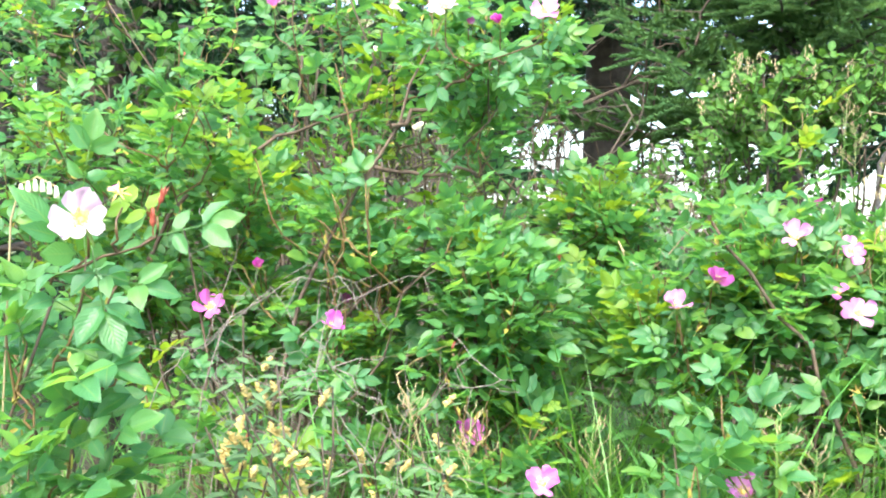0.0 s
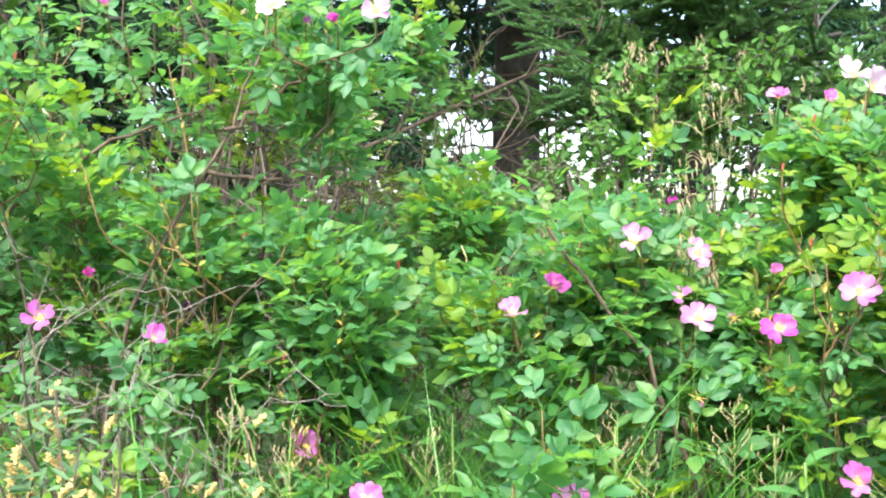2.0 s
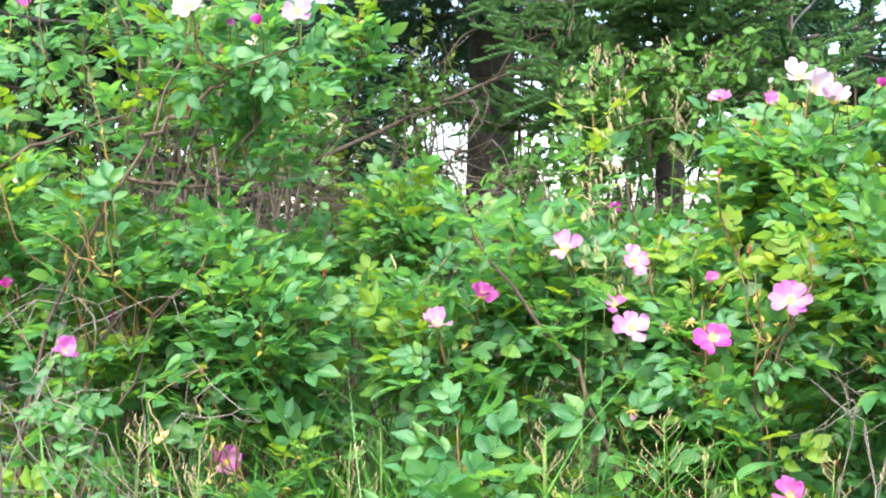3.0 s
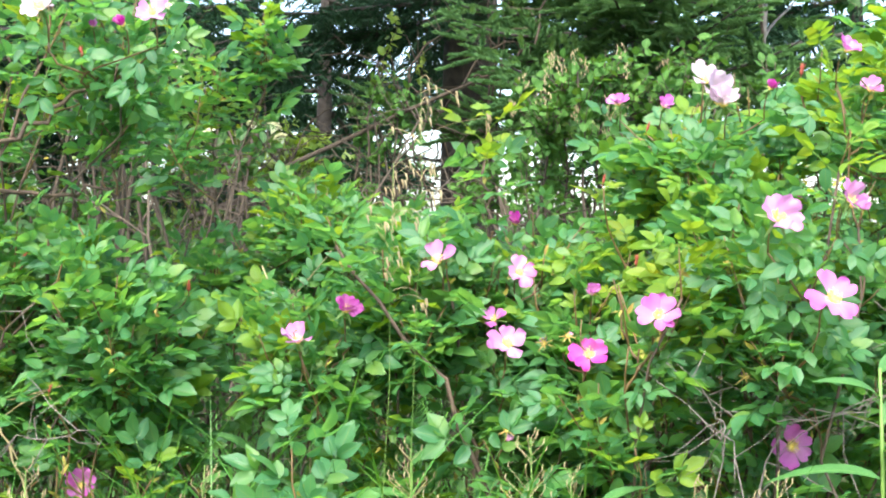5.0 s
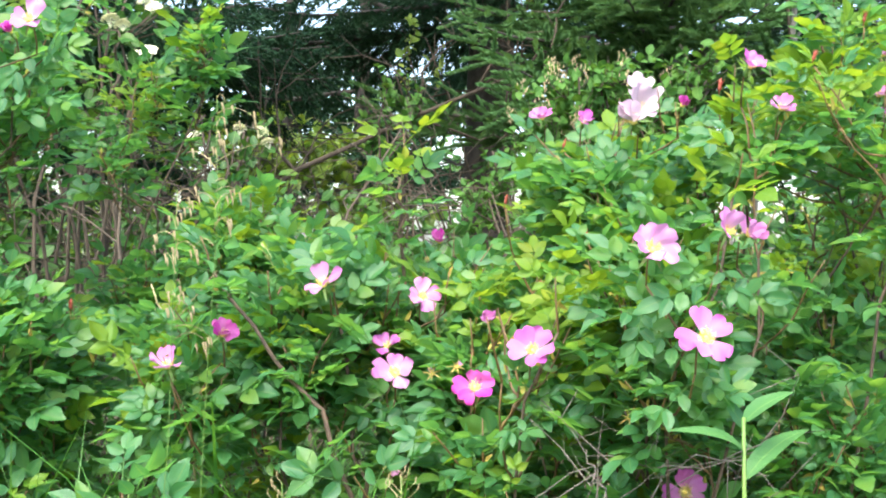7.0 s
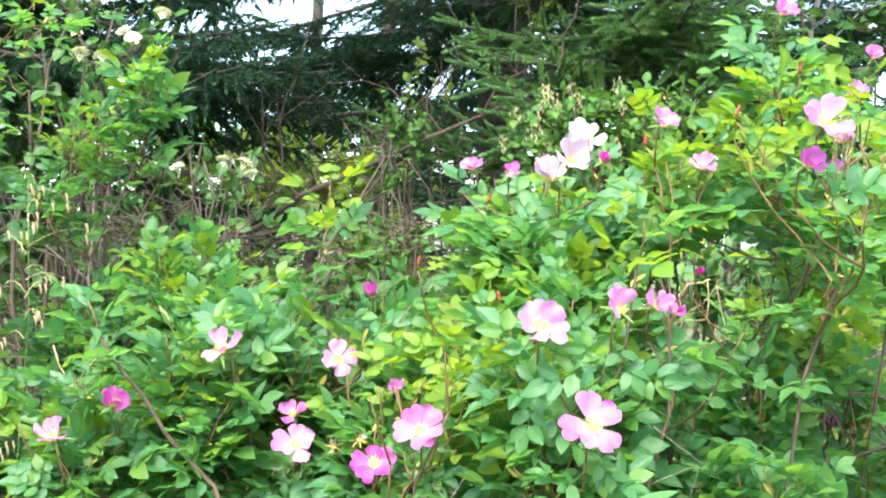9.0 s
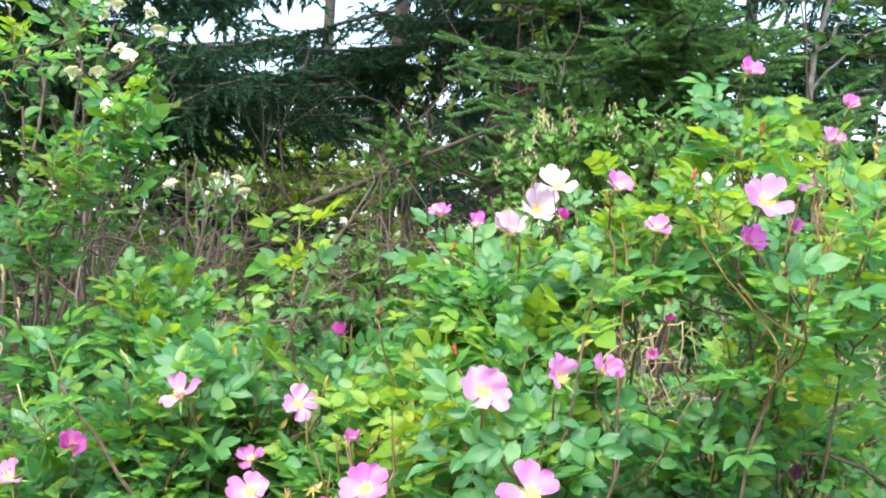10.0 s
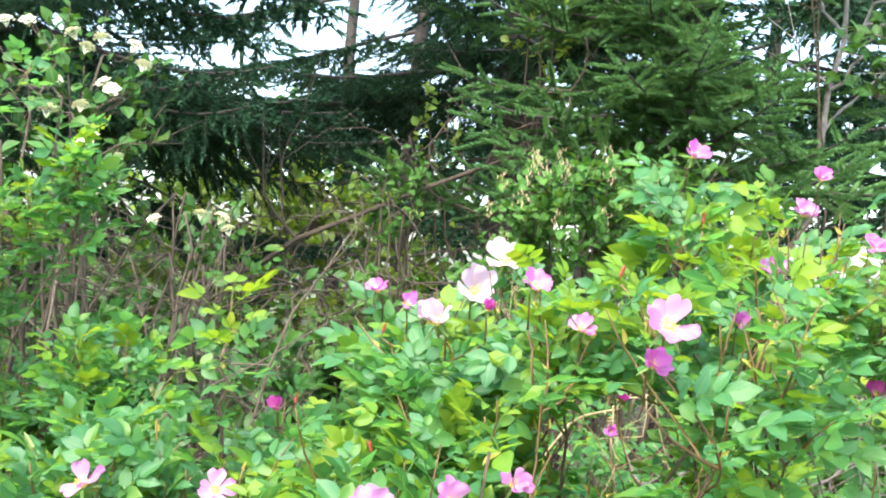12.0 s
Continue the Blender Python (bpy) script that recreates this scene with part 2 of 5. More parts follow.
def tube(heap, pts, r0, r1, sides=5):
    """A tapering round stem along pts."""
    pts = np.asarray(pts, float)
    n = len(pts)
    tang = np.gradient(pts, axis=0)
    tang /= np.maximum(np.linalg.norm(tang, axis=1, keepdims=True), 1e-9)
    ref = np.array([0.31, 0.17, 0.93]) if abs(tang[0][2]) < 0.8 else np.array([0.9, 0.3, 0.1])
    a = np.cross(tang, ref)
    a /= np.maximum(np.linalg.norm(a, axis=1, keepdims=True), 1e-9)
    b = np.cross(tang, a)
    rad = np.linspace(r0, r1, n)[:, None, None]
    ang = np.arange(sides) * 2 * np.pi / sides
    ring = pts[:, None] + rad * (a[:, None] * np.cos(ang)[None, :, None] + b[:, None] * np.sin(ang)[None, :, None])
    i, j = np.meshgrid(np.arange(n - 1), np.arange(sides), indexing="ij")
    p, q = i * sides + j, i * sides + (j + 1) % sides
    t = np.concatenate([np.stack([p, q, q + sides], -1).reshape(-1, 3), np.stack([p, q + sides, p + sides], -1).reshape(-1, 3)])
    cap = np.array([[(n - 1) * sides, (n - 1) * sides + k, (n - 1) * sides + k + 1] for k in range(1, sides - 1)])
    heap.add(ring.reshape(-1, 3), np.concatenate([t, cap]))


def curve(a, b, bend, n=8, wob=0.0):
    """Points from a to b that bow by bend, with small kinks."""
    a, b, bend = (np.asarray(k, float) for k in (a, b, bend))
    s = np.linspace(0, 1, n)[:, None]
    pts = a + (b - a) * s + bend * 4 * s * (1 - s)
    if wob:
        k = rng.normal(0, wob, (n, 3))
        k[0] = k[-1] = 0
        pts = pts + k
    return pts


# ---- leaf templates ----


def blade(length, width, fold=0.25, droop=0.12, rows=6, teeth=0.0, tip=0.9, widest=0.5):
    """A leaf blade along +x, folded on its midrib, with a toothed margin."""
    v, u = [], []
    for k in range(rows + 1):
        s = k / rows
        w = math.sin(math.pi * s ** (math.log(0.5) / math.log(widest))) ** tip * width / 2
        w *= 1 + teeth * (1 if k % 2 else -1)
        z = -droop * length * s * s
        v += [(s * length, w, z + fold * w), (s * length, 0, z), (s * length, -w, z + fold * w)]
        u += [(s, 1), (s, 0), (s, -1)]
    t = []
    for k in range(rows):
        a = 3 * k
        if k == 0:
            t += [(1, 4, 3), (1, 5, 4)]
        elif k == rows - 1:
            t += [(a, a + 1, a + 4), (a + 1, a + 2, a + 4)]
        else:
            t += [(a, a + 1, a + 4), (a, a + 4, a + 3), (a + 1, a + 2, a + 5), (a + 1, a + 5, a + 4)]
    return np.array(v), np.array(t), np.array(u)


def leaflet(length, width, fold, droop, rows, cols, teeth, curl, ripple):
    """A broad rounded leaflet along +x, cupped and rippled, with a saw-toothed margin."""
    v, u, t = [], [], []
    for k in range(rows + 1):
        s = k / rows
        w = max(0.05, math.sin(math.pi * s ** 0.86) ** 0.78 if 0 < k < rows else 0.0) * width / 2
        w *= 1 + teeth * (1 if k % 2 else -1)
        for j in range(cols):
            q = 2 * j / (cols - 1) - 1
            z = -droop * length * s * s + (fold * abs(q) - curl * q * q) * w + ripple * length * math.sin(9 * s + 2.5 * q) * abs(q)
            v.append((s * length - 0.03 * length * (1 - abs(q)) * (k == 0), q * w, z))
            u.append((s, q))
    for k in range(rows):
        for j in range(cols - 1):
            a = k * cols + j
            t += [(a + 1, a, a + cols), (a + 1, a + cols, a + cols + 1)]
    return np.array(v), np.array(t), np.array(u)


def pinnate(seed, rows=5, cols=5):
    """A rose leaf: stalk, two or three close pairs of oval leaflets and one at the tip, about 8 cm long."""
    r = np.random.default_rng(seed)
    h = Heap()
    pairs = 2 + (seed % 4 == 0)
    L = 0.040 + 0.009 * pairs
    bow = r.uniform(-0.1, 0.3)

    def at(s):
        return np.array([L * s, 0, -bow * L * s * s])

    def one(size, wide):
        return leaflet(size, size * wide, r.uniform(0.1, 0.6), r.uniform(-0.08, 0.32), rows, cols, 0.055 * (cols > 3), r.uniform(-0.1, 0.35), r.uniform(0.0, 0.035))

    tube(h, [at(s) for s in (0, 0.33, 0.66, 1)], 0.0010, 0.0007, 3)
    for k in range(pairs):
        s = 0.42 + 0.5 * k / max(1, pairs - 1)
        size = 0.027 + 0.008 * k / max(1, pairs - 1) + r.uniform(-0.003, 0.003)
        for side in (-1, 1):
            turn = radians(r.uniform(48, 74) - 10 * k) * side
            ax = np.array([math.cos(turn), math.sin(turn), r.uniform(-0.3, 0.3)])
            h.scatter(one(size, r.uniform(0.48, 0.62)), [aim(at(s) + (0, side * 0.001, 0), ax, (r.uniform(-0.3, 0.3), r.uniform(-0.4, 0.4), 1))])
    size = 0.037 + r.uniform(-0.004, 0.005)
    h.scatter(one(size * 1.06, r.uniform(0.5, 0.62)), [aim(at(1), (1, r.uniform(-0.25, 0.25), -bow + r.uniform(-0.2, 0.2)), (0, r.uniform(-0.4, 0.4), 1))])
    return np.concatenate(h.v), np.concatenate(h.t), np.concatenate(h.u)


ROSE_LEAVES = [pinnate(k) for k in range(14)]
ROSE_LOW = [pinnate(k, 4, 3) for k in range(14)]
ROSE_MESH = [mesh_from("rose_leaf", v, t, M_ROSE_LEAF, u) for v, t, u in ROSE_LEAVES]
YOUNG_MESH = [mesh_from("rose_young_leaf", v, t, M_YOUNG_LEAF, u) for v, t, u in ROSE_LEAVES]

# ---- ground ----
gx = np.concatenate([np.linspace(-900, -14, 16), np.linspace(-12, 12, 73), np.linspace(14, 900, 16)])
gy = np.concatenate([np.linspace(-900, -14, 16), np.linspace(-12, 30, 100), np.linspace(34, 1200, 18)])
GX, GY = np.meshgrid(gx, gy, indexing="ij")


def ground_z(x, y):
    r = np.hypot(x - 0.4, y - 3)
    return (0.035 * np.sin(x * 2.1 + 0.7) * np.cos(y * 1.7) + 0.02 * np.sin(x * 5.3) * np.sin(y * 4.1 + 1)) * np.exp(-((r / 14.0) ** 2))


gi, gj = np.meshgrid(np.arange(len(gx) - 1), np.arange(len(gy) - 1), indexing="ij")
g0 = (gi * len(gy) + gj).ravel()
gt = np.concatenate([np.stack([g0, g0 + len(gy), g0 + len(gy) + 1], 1), np.stack([g0, g0 + len(gy) + 1, g0 + 1], 1)])
M_GROUND, nt, p, out = base_material("meadow_soil")
f1, f2 = noise_node(nt, 4.5, 8.0), noise_node(nt, 45.0, 5.0)
gcol = ramp_node(nt, f1, [(0.3, (0.06, 0.05, 0.026)), (0.45, (0.06, 0.085, 0.024)), (0.7, (0.085, 0.135, 0.03))])
nt.links.new(mix_node(nt, math_node(nt, "MULTIPLY", f2, 0.45), gcol, (0.16, 0.12, 0.06)), p.inputs["Base Color"])
p.inputs["Roughness"].default_value = 0.95
gb = nt.nodes.new("ShaderNodeBump")
gb.inputs["Distance"].default_value = 0.02
nt.links.new(f2, gb.inputs["Height"])
nt.links.new(gb.outputs["Normal"], p.inputs["Normal"])
ground = new("ground", mesh_from("ground", np.stack([GX, GY, ground_z(GX, GY)], -1).reshape(-1, 3), gt, M_GROUND))
tagged(ground, "dark leaf-littered soil with patches of green moss", "ground", kind="structure")

# ---- spruces ----


def needle_twig(seed, length=0.075, count=16, wide=0.0042, long=0.028):
    r = np.random.default_rng(seed)
    v, t, u = [], [], []
    for k in range(count):
        s = (k + r.uniform(0, 1)) / count
        a = k * 2.4 + r.uniform(-0.4, 0.4)
        base = np.array([s * length, 0, 0])
        out_dir = np.array([0, math.cos(a), math.sin(a)])
        d = unit(out_dir * (1.0 - 0.4 * s) + np.array([0.6 + 0.9 * s, 0, 0.12]))
        side = unit(np.cross(d, out_dir + (0.01, 0, 0.02))) * wide
        n = long * r.uniform(0.75, 1.05)
        v += [base - side, base + side, base + d * n]
        t.append((3 * k, 3 * k + 1, 3 * k + 2))
        u += [(0, 0.2), (0, 0.2), (1, 0.2)]
    return np.array(v), np.array(t), np.array(u)


NEEDLES = [needle_twig(k) for k in range(4)]
FLUFFY = [needle_twig(k + 9, 0.115, 48, 0.0074, 0.023) for k in range(4)]
COARSE = [needle_twig(k, 0.16, 11, 0.012, 0.07) for k in range(4)]


def bough_mesh(seed, L, mat, fluffy=1.0, droop=0.22, hang=(-0.9, 0.1), step=0.046, tpls=None):
    """A flat spray of a spruce along +x: needles in one mesh, wood in another."""
    r = np.random.default_rng(seed)
    h, wood = Heap(), Heap()
    tpls = tpls or NEEDLES
    s = np.linspace(0, 1, 14)
    main = np.stack([L * s, 0.06 * L * np.sin(s * 3 + seed), -droop * L * s ** 1.3 + 0.12 * L * s ** 4], 1)
    tube(wood, main, 0.010 + 0.006 * L, 0.002, 5)
    mats = [[] for _ in tpls]

    def run(a, d, length):
        n = max(1, int(length / step))
        p = np.array(a, float)
        d = unit(d)
        pts = [p.copy()]
        for k in range(n):
            mats[r.integers(4)].append(aim(p, d, (r.normal(0, 0.3), r.normal(0, 0.3), 1), r.uniform(0.85, 1.15)))
            for side in (-1, 1):
                if r.random() < 0.8 * fluffy and k < n - 1:
                    q = unit(d + side * np.cross((0, 0, 1), d) * r.uniform(0.25, 1.3) + (0, 0, r.uniform(*hang) * 1.1))
                    mats[r.integers(4)].append(aim(p + d * step * r.uniform(-0.4, 0.4), q, (0, 0, 1), r.uniform(0.6, 1.25) * (1 - 0.4 * k / n)))
            p = p + d * step
            d = unit(d + (r.normal(0, 0.05), r.normal(0, 0.05), r.normal(-0.02, 0.05)))
            pts.append(p.copy())
        if len(pts) > 2 and tpls is not COARSE:
            tube(wood, pts[::2] if len(pts) > 4 else pts, 0.003, 0.001, 3)

    for k in range(int(L / step)):
        f = 0.12 + 0.88 * (k + 0.5) / int(L / step)
        at = np.array([np.interp(f, s, main[:, i]) for i in range(3)])
        for side in (-1, 1):
            if r.random() < 0.9:
                l = (0.40 * L * (1 - f) ** 0.75 + 0.05) * r.uniform(0.6, 1.1)
                run(at, (r.uniform(0.7, 1.1), side, r.uniform(*hang)), l)
    run(main[-1], main[-1] - main[-2], 0.1)
    for tpl, ms in zip(tpls, mats):
        h.scatter(tpl, ms)
    return h.mesh("needles", mat, False), wood.mesh("bough", M_SPRUCE_BARK)


SHADED_BOUGHS = [bough_mesh(20 + k, 1.5, M_SPRUCE_SHADED, 0.8, 0.16, (-1.1, 0.15), 0.055) for k in range(4)]
FAR_BOUGHS = [bough_mesh(60 + k, 2.2, M_SPRUCE_SHADED, 0.9, 0.16, (-1.0, 0.2), 0.11, COARSE) for k in range(3)]
GREEN_BOUGHS = [bough_mesh(40 + k, 1.05, M_SPRUCE_GREEN, 0.9, 0.1, (-0.4, 0.6), 0.08, FLUFFY) for k in range(4)]


def spruce(x, y, height, radius, boughs, rows, label, dead=0, upper=3.3, shade_boughs=()):
    """rows: height on the trunk, compass angle from +x, size, sag in degrees."""
    tree = thing("spruce_tree", x, y, 0, label, "tree")
    h = Heap()
    tube(h, curve((x, y, -0.1), (x + 0.06, y, height), (0.03, 0, 0), 14, 0.008), radius * 1.25, radius * 0.12, 12)
    piece("trunk", h.mesh("trunk", M_SPRUCE_BARK), tree, label="rough dark brown trunk")
    for k, (z, ang, size, sag) in enumerate(rows):
        leafy, wood = boughs[k % len(boughs)]
        m = Matrix.Translation((x, y, z)) @ Euler((radians(rng.uniform(-24, 24)), radians(sag), radians(ang)), "XYZ").to_matrix().to_4x4() @ Matrix.Scale(size, 4)
        b = piece("bough", wood, tree, m)
        piece("needles", leafy, b, m)
    # coarse upper boughs, mostly out of view, added to shade what stands below
    for k in range(5 if dead else 2):
        z = upper + 0.7 * k
        leafy, wood = FAR_BOUGHS[k % 3]
        m = Matrix.Translation((x, y, z)) @ Euler((radians(rng.uniform(-10, 10)), radians(10), radians(60 + 137.5 * k)), "XYZ").to_matrix().to_4x4() @ Matrix.Scale(1.1 - 0.1 * k, 4)
        b = piece("bough", wood, tree, m)
        piece("needles", leafy, b, m)
    # unseen boughs reaching forward overhead, added only to shade the thicket
    for k, ang in enumerate(shade_boughs):
        leafy, wood = FAR_BOUGHS[k % 3]
        m = Matrix.Translation((x, y, 3.35 + 0.12 * k)) @ Euler((radians(rng.uniform(-10, 10)), 0, radians(ang)), "XYZ").to_matrix().to_4x4() @ Matrix.Scale(1.3, 4)
        b = piece("bough", wood, tree, m)
        piece("needles", leafy, b, m)
    for k in range(dead):
        h = Heap()
        z, a = rng.uniform(0.5, 1.9), rng.uniform(0, 6.28)
        d = np.array([math.cos(a), math.sin(a), rng.uniform(-0.35, 0.1)])
        L = rng.uniform(0.5, 1.5)
        spine = curve((x, y, z), np.array([x, y, z]) + d * L, (0, 0, 0.06), 9, 0.012)
        tube(h, spine, 0.011, 0.003, 5)
        for j in range(9):
            s = spine[rng.integers(2, 9)]
            e = s + unit(d + rng.normal(0, 0.8, 3)) * rng.uniform(0.1, 0.4)
            tube(h, curve(s, e, rng.normal(0, 0.015, 3), 5), 0.004, 0.0012, 3)
        piece("dead_branch", h.mesh("dead_branch", M_THICKET), tree, label="bare dead lower branch")
    return tree


dark_rows = [(2.1, 186, 1.05, 0), (2.15, 205, 1.0, 2), (2.2, 168, 1.1, 0), (2.25, 222, 0.9, 4), (2.35, 246, 0.8, 4), (2.2, 270, 0.7, 6), (2.45, 290, 0.8, 8),
             (2.7, 255, 1.0, 8), (2.8, 110, 1.0, 8), (2.15, 20, 0.8, 4), (2.4, 335, 0.8, 6), (2.6, 45, 0.9, 8), (2.3, 100, 0.9, 8), (2.7, 315, 0.9, 9), (2.85, 262, 0.9, 10), (2.6, 0, 0.9, 8)]
spruce(0.56, 6.2, 9.0, 0.115, SHADED_BOUGHS, dark_rows, "tall shaded spruce with drooping dark green boughs", 9, shade_boughs=(195, 212, 228))
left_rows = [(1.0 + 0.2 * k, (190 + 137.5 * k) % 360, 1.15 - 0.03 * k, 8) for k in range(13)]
spruce(-2.45, 6.6, 8.0, 0.1, FAR_BOUGHS, left_rows, "shade-darkened spruce standing deep in the thicket", 8)
spruce(-3.2, 5.2, 7.0, 0.09, FAR_BOUGHS, left_rows[::3], "shade-darkened spruce standing deep in the thicket", 4)
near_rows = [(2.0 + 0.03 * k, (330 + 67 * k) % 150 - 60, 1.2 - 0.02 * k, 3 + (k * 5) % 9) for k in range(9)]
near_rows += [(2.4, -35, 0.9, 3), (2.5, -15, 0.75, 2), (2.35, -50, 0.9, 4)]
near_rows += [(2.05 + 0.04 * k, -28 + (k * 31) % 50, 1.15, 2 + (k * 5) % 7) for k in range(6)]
spruce(-1.75, 5.4, 7.5, 0.09, SHADED_BOUGHS, near_rows, "shade-darkened spruce with low sweeping boughs", 6, shade_boughs=(285, 320, 300))
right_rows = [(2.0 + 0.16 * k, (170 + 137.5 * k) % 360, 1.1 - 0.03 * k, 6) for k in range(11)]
spruce(3.4, 8.0, 8.0, 0.1, FAR_BOUGHS, right_rows, "shade-darkened spruce behind the young one", 4)
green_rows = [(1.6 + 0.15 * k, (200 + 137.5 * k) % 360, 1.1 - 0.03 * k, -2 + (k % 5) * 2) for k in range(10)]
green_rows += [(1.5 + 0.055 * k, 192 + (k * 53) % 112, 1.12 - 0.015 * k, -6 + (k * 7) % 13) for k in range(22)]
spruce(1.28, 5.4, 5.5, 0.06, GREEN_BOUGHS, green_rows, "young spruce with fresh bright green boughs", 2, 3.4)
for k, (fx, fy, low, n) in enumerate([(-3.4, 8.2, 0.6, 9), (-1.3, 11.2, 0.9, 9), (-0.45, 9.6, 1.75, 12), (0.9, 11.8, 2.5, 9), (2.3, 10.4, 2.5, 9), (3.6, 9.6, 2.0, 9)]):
    spruce(fx, fy, 9.0, 0.06, FAR_BOUGHS, [(low + 0.22 * j * 9 / n, (77 * k + 137.5 * j) % 360, 1.0 - 0.02 * j, 7) for j in range(n)], "shade-darkened spruce at the back of the wood", 0, low + 2.1)

# ---- broad-leaved shrubs of the background ----

OVAL = [blade(0.055, 0.03 + 0.004 * k, 0.15 + 0.08 * k, 0.1 + 0.05 * k, 5, 0.0, 0.8, 0.5) for k in range(4)]
OVAL_FAR = [blade(0.055, 0.034, 0.2, 0.15 + 0.05 * k, 3, 0.0, 0.8, 0.5) for k in range(2)]
LANCE = [blade(0.05, 0.012 + 0.002 * k, 0.2, 0.05 + 0.05 * k, 5, 0.0, 0.8, 0.5) for k in range(3)]


def in_blob(c, r):
    d = unit(rng.normal(size=3)) * rng.uniform(0.25, 1.0) ** 0.5
    return np.asarray(c) + d * np.asarray(r)


def shrub(x, y, blobs, leaf_mat, label, name="shrub", scale=1.0, canes=7, tpls=None, per=9, bark=None):
    """blobs: centre, radii, number of twigs."""
    ob = thing(name, x, y, 0, label, "shrub")
    tpls = tpls or OVAL
    leaves, twigs = Heap(), Heap()
    mats = [[] for _ in tpls]
    tips = []
    for c, r, n in blobs:
        stems = []
        for k in range(canes):
            e = in_blob(c, np.asarray(r) * 0.7)
            h = Heap()
            pts = curve((x + rng.normal(0, 0.06), y + rng.normal(0, 0.06), 0), e, (*rng.normal(0, 0.06, 2), 0.05), 12, 0.01)
            tube(h, pts, 0.009, 0.003, 5)
            stems.append(pts)
            piece("stem", h.mesh("stem", bark or M_THICKET), ob)
        allp = np.concatenate(stems)
        for k in range(n):
            tip = in_blob(c, r)
            low = allp[allp[:, 2] < tip[2] - 0.02]
            low = low if len(low) else allp
            s = low[np.argmin(np.linalg.norm(low - tip, axis=1))]
            pts = curve(s, tip, (0, 0, -0.02), 6, 0.004)
            tube(twigs, pts, 0.0028, 0.001, 3)
            tips.append(tip)
            d = unit(tip - s + (0, 0, 0.02))
            for j in range(per):
                f = rng.uniform(0.0, 1.0)
                pos = tip - d * f * 0.16
                ax = unit(d * 0.5 + rng.normal(0, 0.7, 3))
                mats[rng.integers(len(tpls))].append(aim(pos, ax, unit(rng.normal(0, 0.45, 3) + (0, -0.45, 1)), scale * rng.uniform(0.7, 1.2)))
    for tpl, ms in zip(tpls, mats):
        leaves.scatter(tpl, ms)
    piece("branchwork", twigs.mesh("branchwork", bark or M_THICKET), ob, kind="stuff")
    piece("foliage", leaves.mesh("foliage", leaf_mat), ob, kind="stuff")
    return ob, tips


def umbel_mesh(seed, r):
    """A flat head of many tiny blossoms."""
    g = np.random.default_rng(seed)
    h = Heap()
    star = blade(0.0046, 0.0042, 0.1, -0.1, 3, 0, 0.7, 0.6)
    ms = []
    for k in range(64):
        a, q = k * 2.4, math.sqrt((k + 0.5) / 64) * r * (1 + 0.14 * math.sin(5 * k * 2.4 + seed))
        c = np.array([q * math.cos(a), q * math.sin(a), r * 0.5 * (1 - (q / r) ** 2) + g.normal(0, 0.0022)])
        for j in range(5):
            b = j * 1.2566 + a
            ms.append(aim(c, (math.cos(b), math.sin(b), 0.25), (0.25 * math.cos(a), 0.25 * math.sin(a), 1)))
    h.scatter(star, ms)
    for k in range(9):
        a = k * 0.7
        tube(h, [(0, 0, -r), (0.6 * r * math.cos(a), 0.6 * r * math.sin(a), 0)], 0.0008, 0.0006, 3)
    return h.mesh("blossom_head", M_CREAM, False)


UMBELS = [umbel_mesh(k, 0.0175 + 0.0016 * k) for k in range(3)]
vib, _ = shrub(-0.42, 3.5, [((-0.42, 3.55, 1.70), (0.3, 0.22, 0.26), 50), ((-0.15, 3.7, 1.40), (0.2, 0.18, 0.1), 16), ((-0.95, 3.2, 1.55), (0.42, 0.3, 0.5), 230), ((-0.3, 3.1, 1.5), (0.2, 0.15, 0.2), 14)],
               M_SHRUB_LEAF, "leafy shrub with flat cream-white blossom heads", "flowering_shrub", 0.75, per=6)
for k, (hx, hy, hz) in enumerate([(-0.514, 3.4, 1.845), (-0.572, 3.4, 1.844), (-0.397, 3.4, 1.821), (-0.43, 3.4, 1.705), (-0.348, 3.38, 1.783), (-0.279, 3.38, 1.684), (-0.33, 3.4, 1.567), (-0.262, 3.4, 1.52),
                                  (-0.297, 3.4, 1.447), (-0.102, 3.6, 1.406), (-0.028, 3.6, 1.371), (-0.045, 3.6, 1.40), (-0.225, 3.6, 1.384), (-0.362, 3.4, 1.643), (-0.235, 3.4, 1.796), (-0.177, 3.0, 1.515), (-0.263, 3.0, 1.584),
                                  (-0.704, 3.0, 1.196), (-0.758, 3.0, 1.343), (-0.66, 3.0, 1.22), (-0.32, 3.4, 1.81), (-0.30, 3.38, 1.70), (-0.21, 3.4, 1.75)]):
    piece("blossom_head", UMBELS[k % 3], vib, pose(hx + 0.06, hy - 0.16, hz - 0.015, rng.uniform(8, 42), rng.uniform(-25, 25), rng.uniform(0, 360)), "flat cream-white blossom head")

cream, _ = shrub(0.95, 4.0, [((0.95, 3.85, 1.52), (0.30, 0.22, 0.17), 150), ((0.78, 4.1, 1.38), (0.14, 0.18, 0.14), 40), ((1.25, 3.7, 1.5), (0.25, 0.25, 0.2), 60), ((0.60, 4.5, 1.36), (0.12, 0.15, 0.12), 26), ((1.0, 4.0, 1.12), (0.4, 0.3, 0.2), 60)],
      M_PALE_SHRUB, "leafy shrub with pale seed tassels below the spruces", scale=0.62, per=10)
